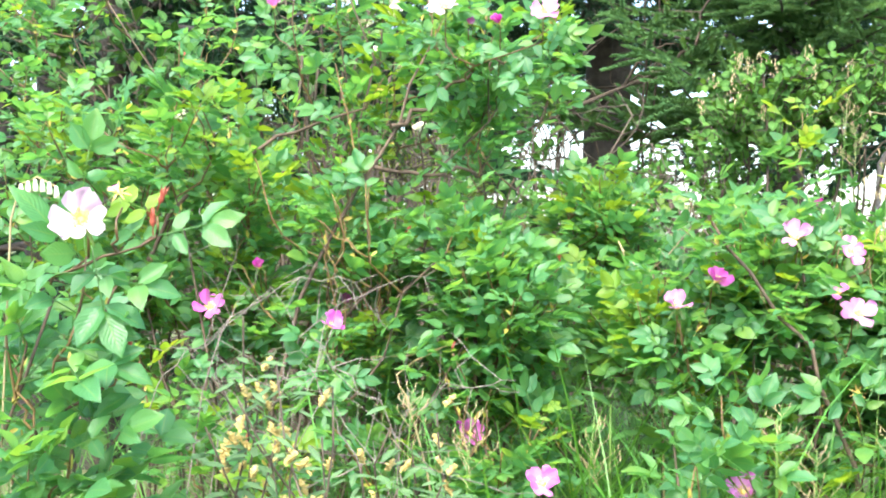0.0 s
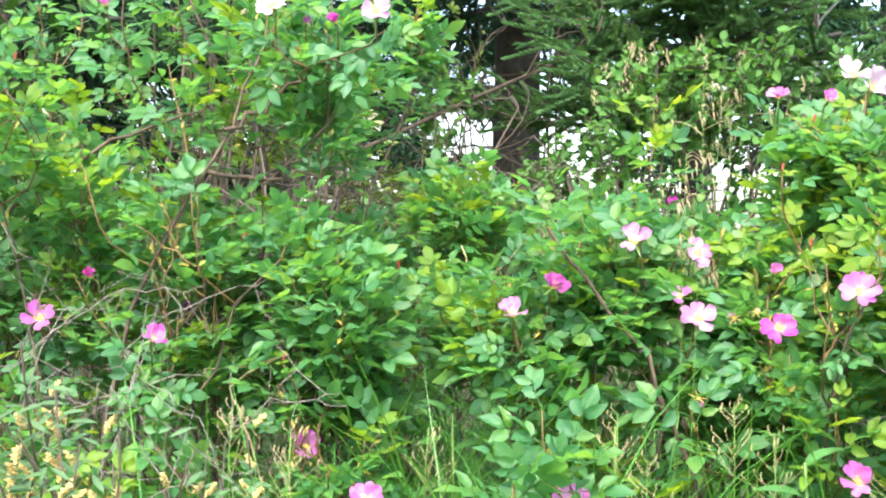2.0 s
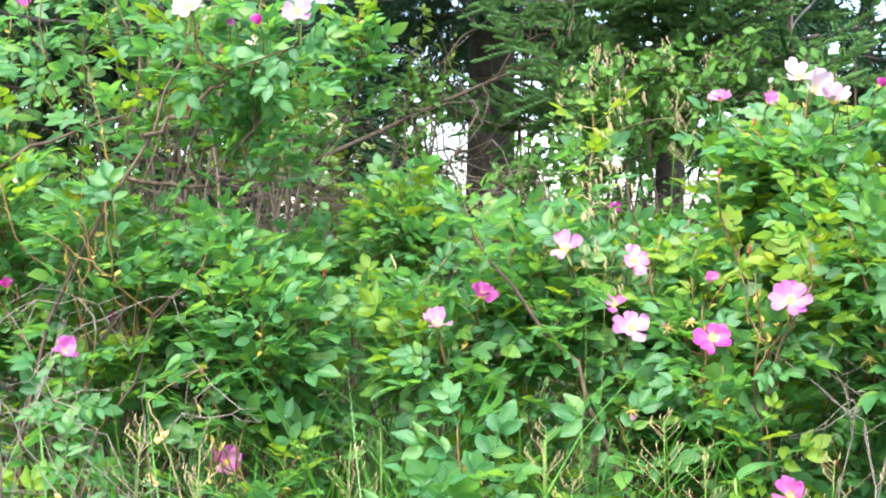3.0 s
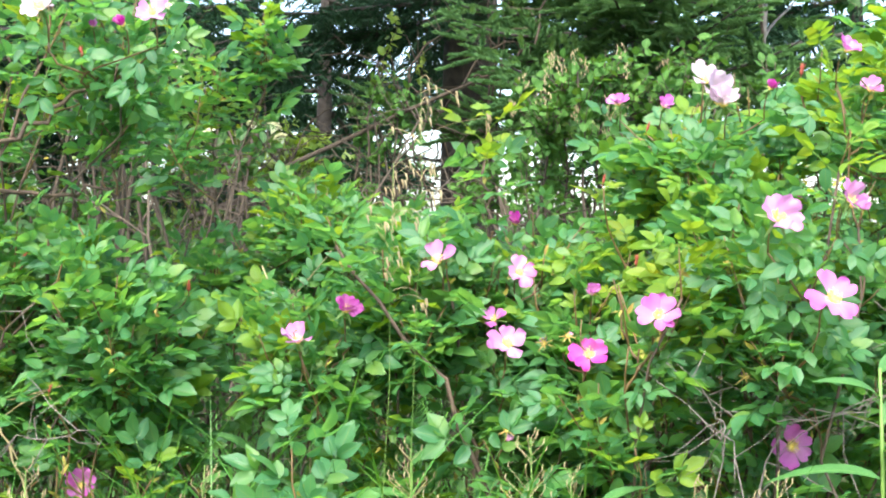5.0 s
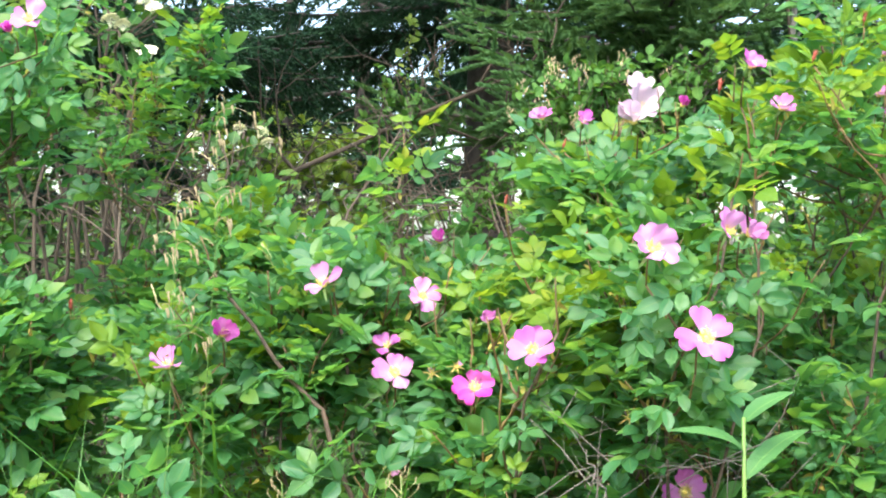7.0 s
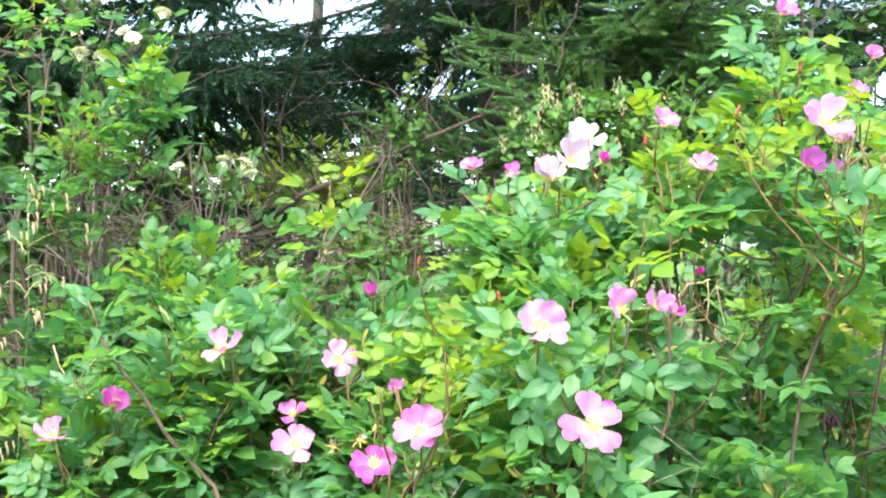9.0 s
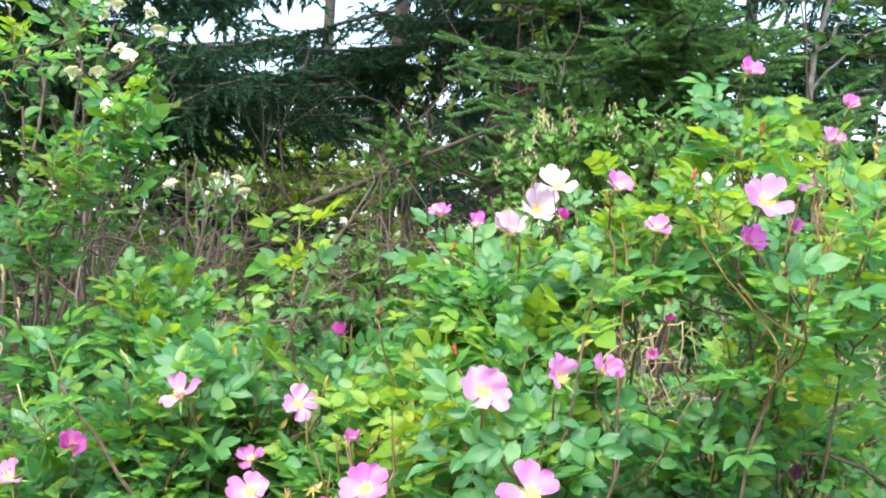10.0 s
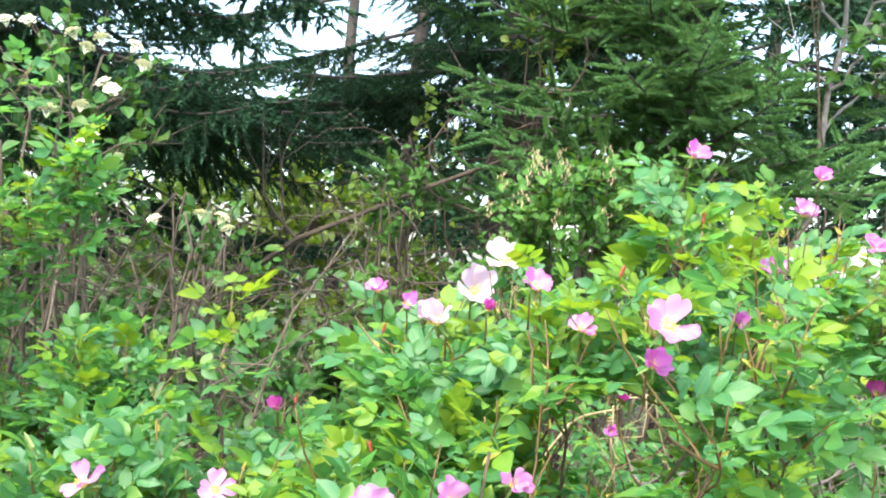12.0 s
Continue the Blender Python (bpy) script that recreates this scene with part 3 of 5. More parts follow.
for k in range(22):
    tassel = Heap()
    p0 = in_blob((0.98, 3.75, 1.5), (0.34, 0.1, 0.14))
    for j in range(12):
        q = p0 + (rng.normal(0, 0.008), rng.normal(0, 0.008), 0.004 * j)
        tube(tassel, [q, q + (0.001, 0, 0.005), q + (0, 0, 0.009)], 0.0016, 0.0008, 4)
    piece("seed_tassel", tassel.mesh("seed_tassel", M_STRAW), cream, label="pale seed tassel")
shrub(0.25, 4.7, [((0.3, 4.7, 1.05), (0.45, 0.3, 0.28), 70), ((0.24, 4.9, 1.6), (0.16, 0.2, 0.2), 26)], M_PALE_SHRUB, "green undergrowth shrub in the shade", scale=0.7)
shrub(0.98, 5.1, [((0.98, 5.0, 1.28), (0.45, 0.15, 0.2), 46)], M_PALE_SHRUB, "thin-leaved undergrowth shrub against the sky", scale=0.6, per=5, canes=14)
shrub(-0.75, 4.4, [((-0.75, 4.4, 0.95), (0.55, 0.35, 0.4), 90)], M_SHRUB_LEAF, "green undergrowth shrub in the shade")
shrub(-0.35, 4.6, [((-0.35, 4.7, 0.75), (0.7, 0.3, 0.45), 130)], M_SHRUB_LEAF, "green undergrowth shrub in the shade", per=8)
shrub(0.4, 3.4, [((0.35, 3.35, 0.92), (0.4, 0.28, 0.26), 110), ((-0.3, 3.9, 0.95), (0.45, 0.25, 0.2), 34)], M_SHRUB_LEAF, "green undergrowth shrub in the shade", per=8)
shrub(-1.7, 5.6, [((-1.75, 5.6, 1.4), (0.6, 0.3, 0.55), 170)], M_SHRUB_LEAF, "green undergrowth shrub in the shade", scale=0.9, per=9)
shrub(1.45, 3.1, [((1.55, 3.1, 0.98), (0.5, 0.2, 0.22), 90)], M_SHRUB_LEAF, "green undergrowth shrub in the shade", scale=0.8, per=9)
shrub(1.75, 3.5, [((1.7, 3.5, 1.05), (0.5, 0.4, 0.35), 90), ((2.1, 4.2, 1.3), (0.5, 0.4, 0.3), 60)], M_SHRUB_LEAF, "green undergrowth shrub in the shade")
shrub(2.05, 5.3, [((2.15, 5.2, 2.35), (0.4, 0.3, 0.35), 50), ((1.8, 5.3, 2.75), (0.5, 0.3, 0.2), 36)], M_SHRUB_LEAF, "slender sapling with a thin leafy crown", "sapling", 1.1, 2, bark=M_THICKET)
shrub(0.75, 5.4, [((0.72, 5.3, 2.45), (0.3, 0.25, 0.3), 24), ((0.2, 5.5, 1.95), (0.2, 0.2, 0.2), 6)], M_SUNNY_LEAF, "thin sapling with small yellowish leaves", "sapling", 0.7, 3, bark=M_THICKET)
# far bushes: their sunlit look comes from the lightened leaf colour
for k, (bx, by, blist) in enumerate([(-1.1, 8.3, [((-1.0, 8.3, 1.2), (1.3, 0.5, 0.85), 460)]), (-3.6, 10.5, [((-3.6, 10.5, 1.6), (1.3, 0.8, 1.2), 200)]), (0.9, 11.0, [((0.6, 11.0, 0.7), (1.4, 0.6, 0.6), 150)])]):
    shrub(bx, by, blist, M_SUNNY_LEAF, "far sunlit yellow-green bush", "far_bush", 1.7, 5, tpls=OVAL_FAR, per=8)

shrub(-0.1, 3.8, [((-0.1, 3.5, 1.05), (0.55, 0.3, 0.2), 16), ((-0.3, 4.3, 1.3), (0.5, 0.2, 0.2), 10)], M_SHRUB_LEAF, "sparse green shrub growing through dead twigs", scale=0.9, per=6)

# ---- dead thicket and leaning limb ----
thick = thing("dead_thicket", -0.05, 3.4, 0, "tangle of bare brown dead twigs", "brushwood")
for k in range(30):
    h = Heap()
    a = np.array([rng.uniform(-0.75, 0.45), rng.uniform(2.9, 3.9), 0])
    e = a + (rng.normal(0, 0.35), rng.normal(0, 0.2), rng.uniform(0.8, 1.45))
    spine = curve(a, e, (*rng.normal(0, 0.1, 2), 0.05), 12, 0.015)
    tube(h, spine, 0.008, 0.002, 5)
    for j in range(16):
        s = spine[rng.integers(4, 12)]
        d = unit((*rng.normal(0, 1, 2), rng.normal(0.0, 0.35)))
        q = curve(s, s + d * rng.uniform(0.12, 0.45), rng.normal(0, 0.03, 3), 6, 0.006)
        tube(h, q, 0.0028, 0.0008, 3)
        for i in range(3):
            q0 = q[rng.integers(1, 6)]
            tube(h, [q0, q0 + unit(d + rng.normal(0, 0.8, 3)) * rng.uniform(0.04, 0.14)], 0.0014, 0.0006, 3)
    piece("dead_branch", h.mesh("dead_branch", M_THICKET), thick)

back = thing("dead_thicket", -0.3, 5.0, 0, "tangle of bare brown dead stems under the spruces", "brushwood")
for k in range(40):
    h = Heap()
    a = np.array([rng.uniform(-1.3, 1.35), rng.uniform(4.5, 5.7), 0])
    e = a + (rng.normal(0.1, 0.4), rng.normal(0, 0.2), rng.uniform(0.9, 1.6))
    spine = curve(a, e, (*rng.normal(0, 0.12, 2), 0.05), 12, 0.02)
    tube(h, spine, 0.010, 0.003, 5)
    for j in range(14):
        s = spine[rng.integers(4, 12)]
        d = unit((*rng.normal(0, 1, 2), rng.normal(0.1, 0.5)))
        q = curve(s, s + d * rng.uniform(0.2, 0.6), rng.normal(0, 0.04, 3), 6, 0.01)
        tube(h, q, 0.004, 0.0012, 3)
        for i in range(3):
            q0 = q[rng.integers(1, 6)]
            tube(h, [q0, q0 + unit(d + rng.normal(0, 0.8, 3)) * rng.uniform(0.06, 0.2)], 0.002, 0.001, 3)
    piece("dead_branch", h.mesh("dead_branch", M_THICKET), back)

limb = thing("leaning_limb", -2.9, 5.1, 0, "long grey-brown limb leaning through the thicket", "dead tree")
h = Heap()
spine = curve((-2.9, 5.1, -0.05), (0.75, 4.95, 1.78), (0, 0, 0.05), 18, 0.02)
tube(h, spine, 0.022, 0.007, 8)
piece("trunk", h.mesh("limb", M_THICKET), limb)
for k in range(16):
    h = Heap()
    s = spine[rng.integers(7, 18)]
    e = s + (rng.normal(0.05, 0.25), rng.normal(0, 0.2), rng.uniform(-0.2, 0.6))
    q = curve(s, e, rng.normal(0, 0.04, 3), 8, 0.01)
    tube(h, q, 0.007, 0.002, 5)
    br = piece("branch", h.mesh("branch", M_THICKET), limb)
    for j in range(6):
        h = Heap()
        q0 = q[rng.integers(2, 8)]
        tube(h, [q0, q0 + rng.normal(0, 0.12, 3)], 0.0025, 0.001, 3)
        piece("twig", h.mesh("twig", M_THICKET), br)

bare = thing("bare_sapling", 1.72, 5.5, 0, "pale grey bare sapling with crooked branches", "sapling")
h = Heap()
spine = curve((1.52, 5.5, -0.05), (1.98, 5.5, 3.1), (0.06, 0, 0), 14, 0.022)
tube(h, spine, 0.020, 0.008, 7)
piece("trunk", h.mesh("bare_trunk", M_GREY_BARK), bare)
for k in range(9):
    h = Heap()
    s = spine[rng.integers(7, 14)]
    e = s + (rng.choice([-1, 1]) * rng.uniform(0.2, 0.6), rng.normal(0, 0.2), rng.uniform(0.0, 0.6))
    q = curve(s, e, rng.normal(0, 0.05, 3), 9, 0.015)
    tube(h, q, 0.009, 0.002, 5)
    for j in range(6):
        q0 = q[rng.integers(2, 9)]
        tube(h, [q0, q0 + rng.normal(0, 0.11, 3)], 0.003, 0.001, 3)
    piece("branch", h.mesh("branch", M_GREY_BARK), bare)

# far woods: many leaves in a low uneven belt, denser to the left
far = Heap()
big = blade(0.22, 0.16, 0.2, 0.15, 2, 0, 0.8, 0.5)
ms = []
for k in range(9000):
    fx = rng.uniform(-17, 15)
    top = 2.2 + 1.2 * math.sin(fx * 0.7) * math.sin(fx * 0.23 + 1) + (2.4 if fx < 0.3 else -0.9)
    ms.append(aim((fx, rng.uniform(22, 27), rng.uniform(0, max(top, 0.5))), rng.normal(size=3), rng.normal(0, 0.6, 3) + (0, -0.4, 1), rng.uniform(0.7, 1.5)))
far.scatter(big, ms)
tagged(new("far_woods", far.mesh("far_woods", M_SHRUB_LEAF)), "distant belt of green bushes", "woods", kind="stuff")

# ---- wild roses ----


def petal_mesh(mat, seed):
    """One notched, cupped petal along +x, 1 long."""
    r = np.random.default_rng(seed)
    nu, nv = 8, 6
    v, u = [], []
    cup, wave = r.uniform(0.1, 0.32), r.uniform(0.05, 0.11) * (1 if seed % 2 else -1)
    for i in range(nu + 1):
        s = i / nu
        w = 0.06 + 0.375 * math.sin(min(1.0, s * 1.08) * math.pi / 2) ** 1.3
        if s > 0.85:
            w *= 1 - 2.2 * (s - 0.85) ** 1.1
        for j in range(nv + 1):
            q = 2 * j / nv - 1
            notch = 0.15 * max(0, s - 0.6) / 0.4 * (1 - min(1, abs(q) * 2.2)) + 0.12 * s * q * q
            x = s - notch
            z = cup * (s * s * 0.5 + 0.6 * q * q * w) - 0.12 * s ** 3 + wave * math.sin(3 * q + 4 * s) * s
            v.append((x, q * w, z))
            u.append((s, q))
    t = []
    for i in range(nu):
        for j in range(nv):
            a = i * (nv + 1) + j
            t += [(a, a + nv + 1, a + nv + 2), (a, a + nv + 2, a + 1)]
    return mesh_from("petal", v, t, mat, u)


PETAL_MESH = [[petal_mesh(m, 10 * k + j) for j in range(4)] for k, m in enumerate(PETALS)]


def stamen_mesh(seed):
    r = np.random.default_rng(seed)
    h = Heap()
    tube(h, [(0, 0, -0.05), (0, 0, 0.05), (0, 0, 0.10)], 0.13, 0.07, 8)
    for k in range(36):
        a, q = k * 2.4, 0.10 + 0.22 * r.uniform(0.2, 1)
        e = np.array([q * math.cos(a), q * math.sin(a), r.uniform(0.14, 0.28)])
        tube(h, [(0.3 * e[0], 0.3 * e[1], 0.03), e], 0.010, 0.008, 3)
        tube(h, [e - (0, 0, 0.018), e, e + (0.01, 0, 0.022)], 0.026, 0.020, 4)
    return h.mesh("stamens", M_STAMEN)


STAMENS = [stamen_mesh(k) for k in range(3)]


def calyx_mesh(seed):
    """Hip, sepals and a short stalk, facing +z, sized for petals 1 long."""
    r = np.random.default_rng(seed)
    h = Heap()
    z = np.linspace(-0.62, -0.02, 7)
    rad = [0.05, 0.10, 0.17, 0.19, 0.17, 0.12, 0.14]
    ring, tri = [], []
    for k, (zz, q) in enumerate(zip(z, rad)):
        for j in range(8):
            a = j * math.pi / 4
            ring.append((q * math.cos(a), q * math.sin(a), zz))
            if k:
                b, c = 8 * (k - 1), 8 * k
                tri += [(b + j, b + (j + 1) % 8, c + (j + 1) % 8), (b + j, c + (j + 1) % 8, c + j)]
    h.add(ring, tri)
    for k in range(5):
        a = k * 1.2566 + 0.63
        d = (math.cos(a), math.sin(a), r.uniform(-0.5, 0.2))
        h.scatter(blade(0.75, 0.14, 0.2, 0.2, 5, 0, 0.8, 0.25), [aim((0.1 * d[0], 0.1 * d[1], -0.05), d, (0, 0, 1))])
    return h.mesh("calyx", M_STEM_GREEN)


CALYX = [calyx_mesh(k) for k in range(3)]


def bud_mesh(seed, mat):
    """A closed bud with a drawn-out tip, 1 long, along +z."""
    h = Heap()
    prof = [(-0.9, 0.04), (-0.35, 0.05), (-0.22, 0.17), (0.0, 0.23), (0.15, 0.17), (0.25, 0.19), (0.5, 0.17), (0.75, 0.09), (1.0, 0.02)]
    ring, tri = [], []
    for k, (z, q) in enumerate(prof):
        for j in range(8):
            a = j * math.pi / 4 + 0.15 * k
            ring.append((q * math.cos(a), q * math.sin(a), z))
            if k:
                b, c = 8 * (k - 1), 8 * k
                tri += [(b + j, b + (j + 1) % 8, c + (j + 1) % 8), (b + j, c + (j + 1) % 8, c + j)]
    h.add(ring, tri)
    for k in range(4):
        a = k * 1.57 + 0.4
        h.scatter(blade(0.8, 0.12, 0.3, -0.1, 4, 0, 0.8, 0.3), [aim((0.15 * math.cos(a), 0.15 * math.sin(a), 0.2), (0.22 * math.cos(a), 0.22 * math.sin(a), 1), (math.cos(a), math.sin(a), 0.1))])
    return h.mesh("bud", mat)


BUDS = [bud_mesh(0, M_BUD), bud_mesh(1, M_GREEN_BUD)]


def facing(pos, d, size):
    z = Vector(d).normalized()
    q = z.to_track_quat("Z", "Y").to_matrix().to_4x4()
    return Matrix.Translation(pos) @ q @ Matrix.Rotation(rng.uniform(0, 6.28), 4, "Z") @ Matrix.Scale(size, 4)


def rose_flower(bush, x, y, z, r, tone, fx, fz, lift, missing=0):
    """lift: degrees by which the petals rise from flat."""
    m = facing((x, y, z), (fx, -1, fz + 0.3), r * 0.95)
    word = "cupped half-open" if lift > 50 else "open"
    fl = piece("rose_flower", CALYX[rng.integers(3)], bush, m, word + " " + TONE_WORDS[tone] + " wild rose with yellow stamens")
    for k in range(5 - missing):
        tilt = lift + 4 + rng.uniform(-22, 22)
        pm = m @ Matrix.Rotation(k * 1.2566 + rng.uniform(-0.17, 0.17), 4, "Z") @ Matrix.Translation((0.05, 0, 0.004 * k)) @ Matrix.Rotation(-radians(tilt), 4, "Y") @ Matrix.Rotation(rng.uniform(-0.35, 0.35), 4, "X") @ Matrix.Rotation(rng.uniform(-0.15, 0.15), 4, "Z") @ Matrix.Scale(rng.uniform(0.84, 1.12), 4)
        piece("petal", PETAL_MESH[tone][rng.integers(4)], fl, pm)
    piece("flower_centre", STAMENS[rng.integers(3)], fl, m)
    return fl


def clump(p):
    """Above zero where the shoots stand close, below it in the hollows between them."""
    x, y, z = p
    return math.sin(34 * x + 5 * z + 0.6) + 0.7 * math.sin(27 * y - 9 * x) + 0.9 * math.sin(38 * z + 11 * x + 1.3)


def rose_bush(key, x, y, blobs, blooms, buds=(), spent=(), label="", sprigs=(), per=7, near=300, size=0.9, young=0.16, clear=0.35, free=0.024, canes=4, extra=(), dense=0.74, tilt=0.16, along=2):
    """A wild rose: canes from the ground, thin twigs, pinnate leaves, blooms where they stand.
    blobs: centre, radii, number of twigs. blooms: x, y, z, radius, tone, facing x, facing z, lift."""
    bush = thing("rose_bush", x, y, 0, label, "rose bush", "wild rose bushes")
    twigs = Heap()
    leaf_rows = []
    stems = []
    bracts = Heap()
    def in_hollow(p):
        off = p - MARKS[-len(HOLLOW):]
        ahead = (off * OPEN_SIDE[-len(HOLLOW):]).sum(1)
        wide = np.linalg.norm(off - OPEN_SIDE[-len(HOLLOW):] * ahead[:, None], axis=1)
        return np.any((ahead > 0) & (ahead < 1.15) & (wide < 0.048))

    bract = blade(0.0125, 0.0044, 0.4, 0.2, 4, 0, 0.8, 0.35)
    for c, r, n in blobs:
        for k in range(canes if n > 24 else 2 if n > 12 else 1):
            e = in_blob(c, np.asarray(r) * 0.75)
            if in_hollow(e):
                continue
            b = np.array([0.55 * x + 0.45 * e[0] + rng.normal(0, 0.05), 0.5 * y + 0.5 * e[1] + rng.normal(0, 0.05), -0.02])
            pts = curve(b, e, (*rng.normal(0, 0.09, 2), 0.03), 14, 0.011)
            h = Heap()
            tube(h, pts, 0.0034, 0.0014, 5)
            for j in range(26):
                s = pts[rng.integers(3, 13)] + rng.normal(0, 0.003, 3)
                tube(h, [s, s + unit(rng.normal(size=3)) * 0.006], 0.0007, 0.0002, 3)
            piece("cane", h.mesh("cane", M_CANE), bush)
            stems.append(pts)
    for pts in extra:
        h = Heap()
        pts = np.asarray(pts, float)
        s = np.linspace(0, 1, 12)
        q = np.stack([np.interp(s, np.linspace(0, 1, len(pts)), pts[:, i]) for i in range(3)], 1) + rng.normal(0, 0.004, (12, 3))
        tube(h, q, 0.0037, 0.0018, 6)
        for j in range(40):
            a = q[rng.integers(0, 12)] + rng.normal(0, 0.003, 3)
            tube(h, [a, a + unit(rng.normal(size=3)) * 0.007], 0.0007, 0.0002, 3)
        piece("cane", h.mesh("cane", M_CANE), bush)
        stems.append(q)
    allp = np.concatenate(stems)

    def join(p, r0=0.0018, r1=0.0011, drop=0.03, side_leaves=0):
        nonlocal allp
        low = allp[(allp[:, 2] < p[2] - drop)]
        low = low if len(low) else allp
        s = low[np.argmin(np.linalg.norm((low - p) * (1, 1, 0.6), axis=1))]
        bow = 0.12 * np.linalg.norm(p - s)
        path = curve(s, p, (*rng.normal(0, bow, 2), -0.5 * bow), 6, 0.002)
        tube(twigs, path, r0, r1, 3)
        allp = np.concatenate([allp, path[2:5]])
        for j in range(side_leaves):
            a = rng.uniform(0, 6.28)
            if path[3][2] > 0.68:
                put_leaf(path[2 + j], np.array([math.cos(a), math.sin(a) - 0.25, rng.uniform(0.1, 0.7)]), unit(np.array([0, -0.2, 1.0]) + rng.normal(0, 0.4, 3)), size * rng.uniform(0.65, 1.05), False)
        return s

    def put_leaf(pos, ax, nrm, sc, new_growth):
        for reach in (0.03, 0.08):
            off = pos + unit(ax) * reach * sc - MARKS
            ahead = (off * OPEN_SIDE).sum(1)
            wide = np.linalg.norm(off - OPEN_SIDE * ahead[:, None], axis=1)
            if np.any((ahead > -0.01) & (ahead < np.maximum(clear, MARK_REACH)) & (wide < free + 0.4 * MARK_SIZE)):
                return
        leaf_rows.append((pos, unit(ax), nrm, sc, new_growth))

    def shoot(tip, way):
        """A leafy tip with its thin axis and a few small bracts."""
        d = unit(unit(way) * 0.7 + (0, -0.15, 0.6) + rng.normal(0, 0.25, 3))
        a0 = rng.uniform(0, 6.28)
        side = unit(np.cross(d, (0.2, 0.9, 0.3)))
        up = np.cross(d, side)
        top = tip + d * rng.uniform(0.03, 0.08)
        tube(twigs, [tip, 0.5 * (tip + top) + rng.normal(0, 0.002, 3), top], 0.0014, 0.0007, 4)
        fresh = rng.random() < young
        bracts.scatter(bract, [aim(tip + (top - tip) * rng.uniform(-1.0, 0.8), unit(d + rng.normal(0, 0.6, 3)), unit(rng.normal(0, 0.5, 3) + (0, -0.6, 0.5)), rng.uniform(0.7, 1.3)) for j in range(3)])
        for j in range(per):
            f = j / (per - 1)
            a = a0 + j * 2.4
            outw = side * math.cos(a) + up * math.sin(a)
            ax = outw * (1, 1, 0.6) + d * (0.2 + 0.75 * f) + (0, -0.08, 0.04)
            pos = tip - (top - tip) * 0.7 + (top - tip) * 1.7 * f
            nrm = unit(np.array([0, -tilt, 1.0]) + rng.normal(0, 0.40, 3))
            put_leaf(pos, ax, nrm, size * rng.uniform(0.68, 1.16) * (1 - 0.25 * (f > 0.9)), fresh and f > 0.2)

    for c, r, n in blobs:
        for k in range(round(dense * n) if n > 12 else n):
            tip = in_blob(c, r)
            for retry in range(8):
                if n < 10 or clump(tip) > 0.0:
                    break
                tip = in_blob(c, r)
            if not in_hollow(tip):
                shoot(tip, tip - join(tip, side_leaves=along))
    for pts in stems:
        if size < 1.05 and not in_hollow(pts[-1]):
            shoot(pts[-1], pts[-1] - pts[-3])
        if along > 1:
            for q in pts[5:12]:
                if q[2] > 0.68:
                    a = rng.uniform(3.3, 6.1)
                    put_leaf(q, np.array([math.cos(a), math.sin(a), rng.uniform(0.0, 0.6)]), unit(np.array([0, -0.3, 1.0]) + rng.normal(0, 0.4, 3)), size * rng.uniform(0.75, 1.1), False)
    for sx, sy, sz, ax, ay, az, sc, fresh in sprigs:
        leaf_rows.append((np.array([sx, sy, sz]), unit((ax, ay, az)), unit(np.array([0, -0.7, 0.7]) + rng.normal(0, 0.3, 3)), 0.85 * sc, fresh > 0))
    for b in blooms:
        fx, fz = b[5], b[6]
        rose_flower(bush, *b)
        back = np.array(b[:3]) - unit((fx, -1, fz)) * b[3] * 0.6
        knee = back + (0, 0.012, -0.03)
        tube(twigs, [back, 0.5 * (back + knee) + (0, 0.004, 0), knee], 0.0009, 0.0011, 4)
        join(knee, side_leaves=along)
        a0 = rng.uniform(0, 6.28)
        for j in range(7 if b[1] > 1.2 else 2):
            a = a0 + 2.4 * j
            put_leaf(knee + (0, 0.006, 0.01 - 0.009 * j), np.array([math.cos(a), -0.15 + 0.3 * math.sin(2.3 * a), 0.7 * math.sin(a) + 0.05]), unit(np.array([0, -0.7, 0.8]) + rng.normal(0, 0.3, 3)), size * rng.uniform(0.7, 1.0), False)
    for bx, by, bz, sz, bent in buds:
        m = facing((bx, by, bz), (bent, -0.2, 1), 0.8 * sz)
        plump = sz > 0.019
        piece("bud", BUDS[int(plump)], bush, m, "plump pale green rosebud" if plump else "closed red rosebud with long sepals")
        foot = np.array([bx, by, bz]) - (0, 0, sz * 0.8)
        join(foot, drop=0.02)
        for j in range(3):
            a = 2.1 * j + 6 * bent
            put_leaf(foot + (0, 0.002, -0.004 - 0.008 * j), np.array([math.cos(a), 0.6 * math.sin(a), 0.35]), unit(np.array([0, -0.5, 0.9]) + rng.normal(0, 0.3, 3)), size * rng.uniform(0.55, 0.8), j == 0)
    for bx, by, bz, sz, bent in spent:
        m = facing((bx, by, bz), (bent, -0.8, 0.5), sz)
        q = piece("spent_flower", CALYX[1], bush, m, "spent yellow rose head with dry sepals")
        piece("flower_centre", STAMENS[0], q, m)
        piece("petal", PETAL_MESH[1][0], q, m @ Matrix.Rotation(4.2, 4, "Z") @ Matrix.Rotation(radians(25), 4, "Y"))
        h = Heap()
        for k in range(7):
            a = k * 0.9
            h.scatter(blade(1.0, 0.13, 0.3, 0.2, 4, 0, 0.8, 0.3), [aim((0, 0, 0), (math.cos(a), math.sin(a), rng.uniform(-0.1, 0.9)), (0, 0, 1))])
        piece("dry_calyx", h.mesh("dry_calyx", M_SPENT), q, m)
        join(np.array([bx, by, bz]) - (0, -0.01, sz), drop=0.02)
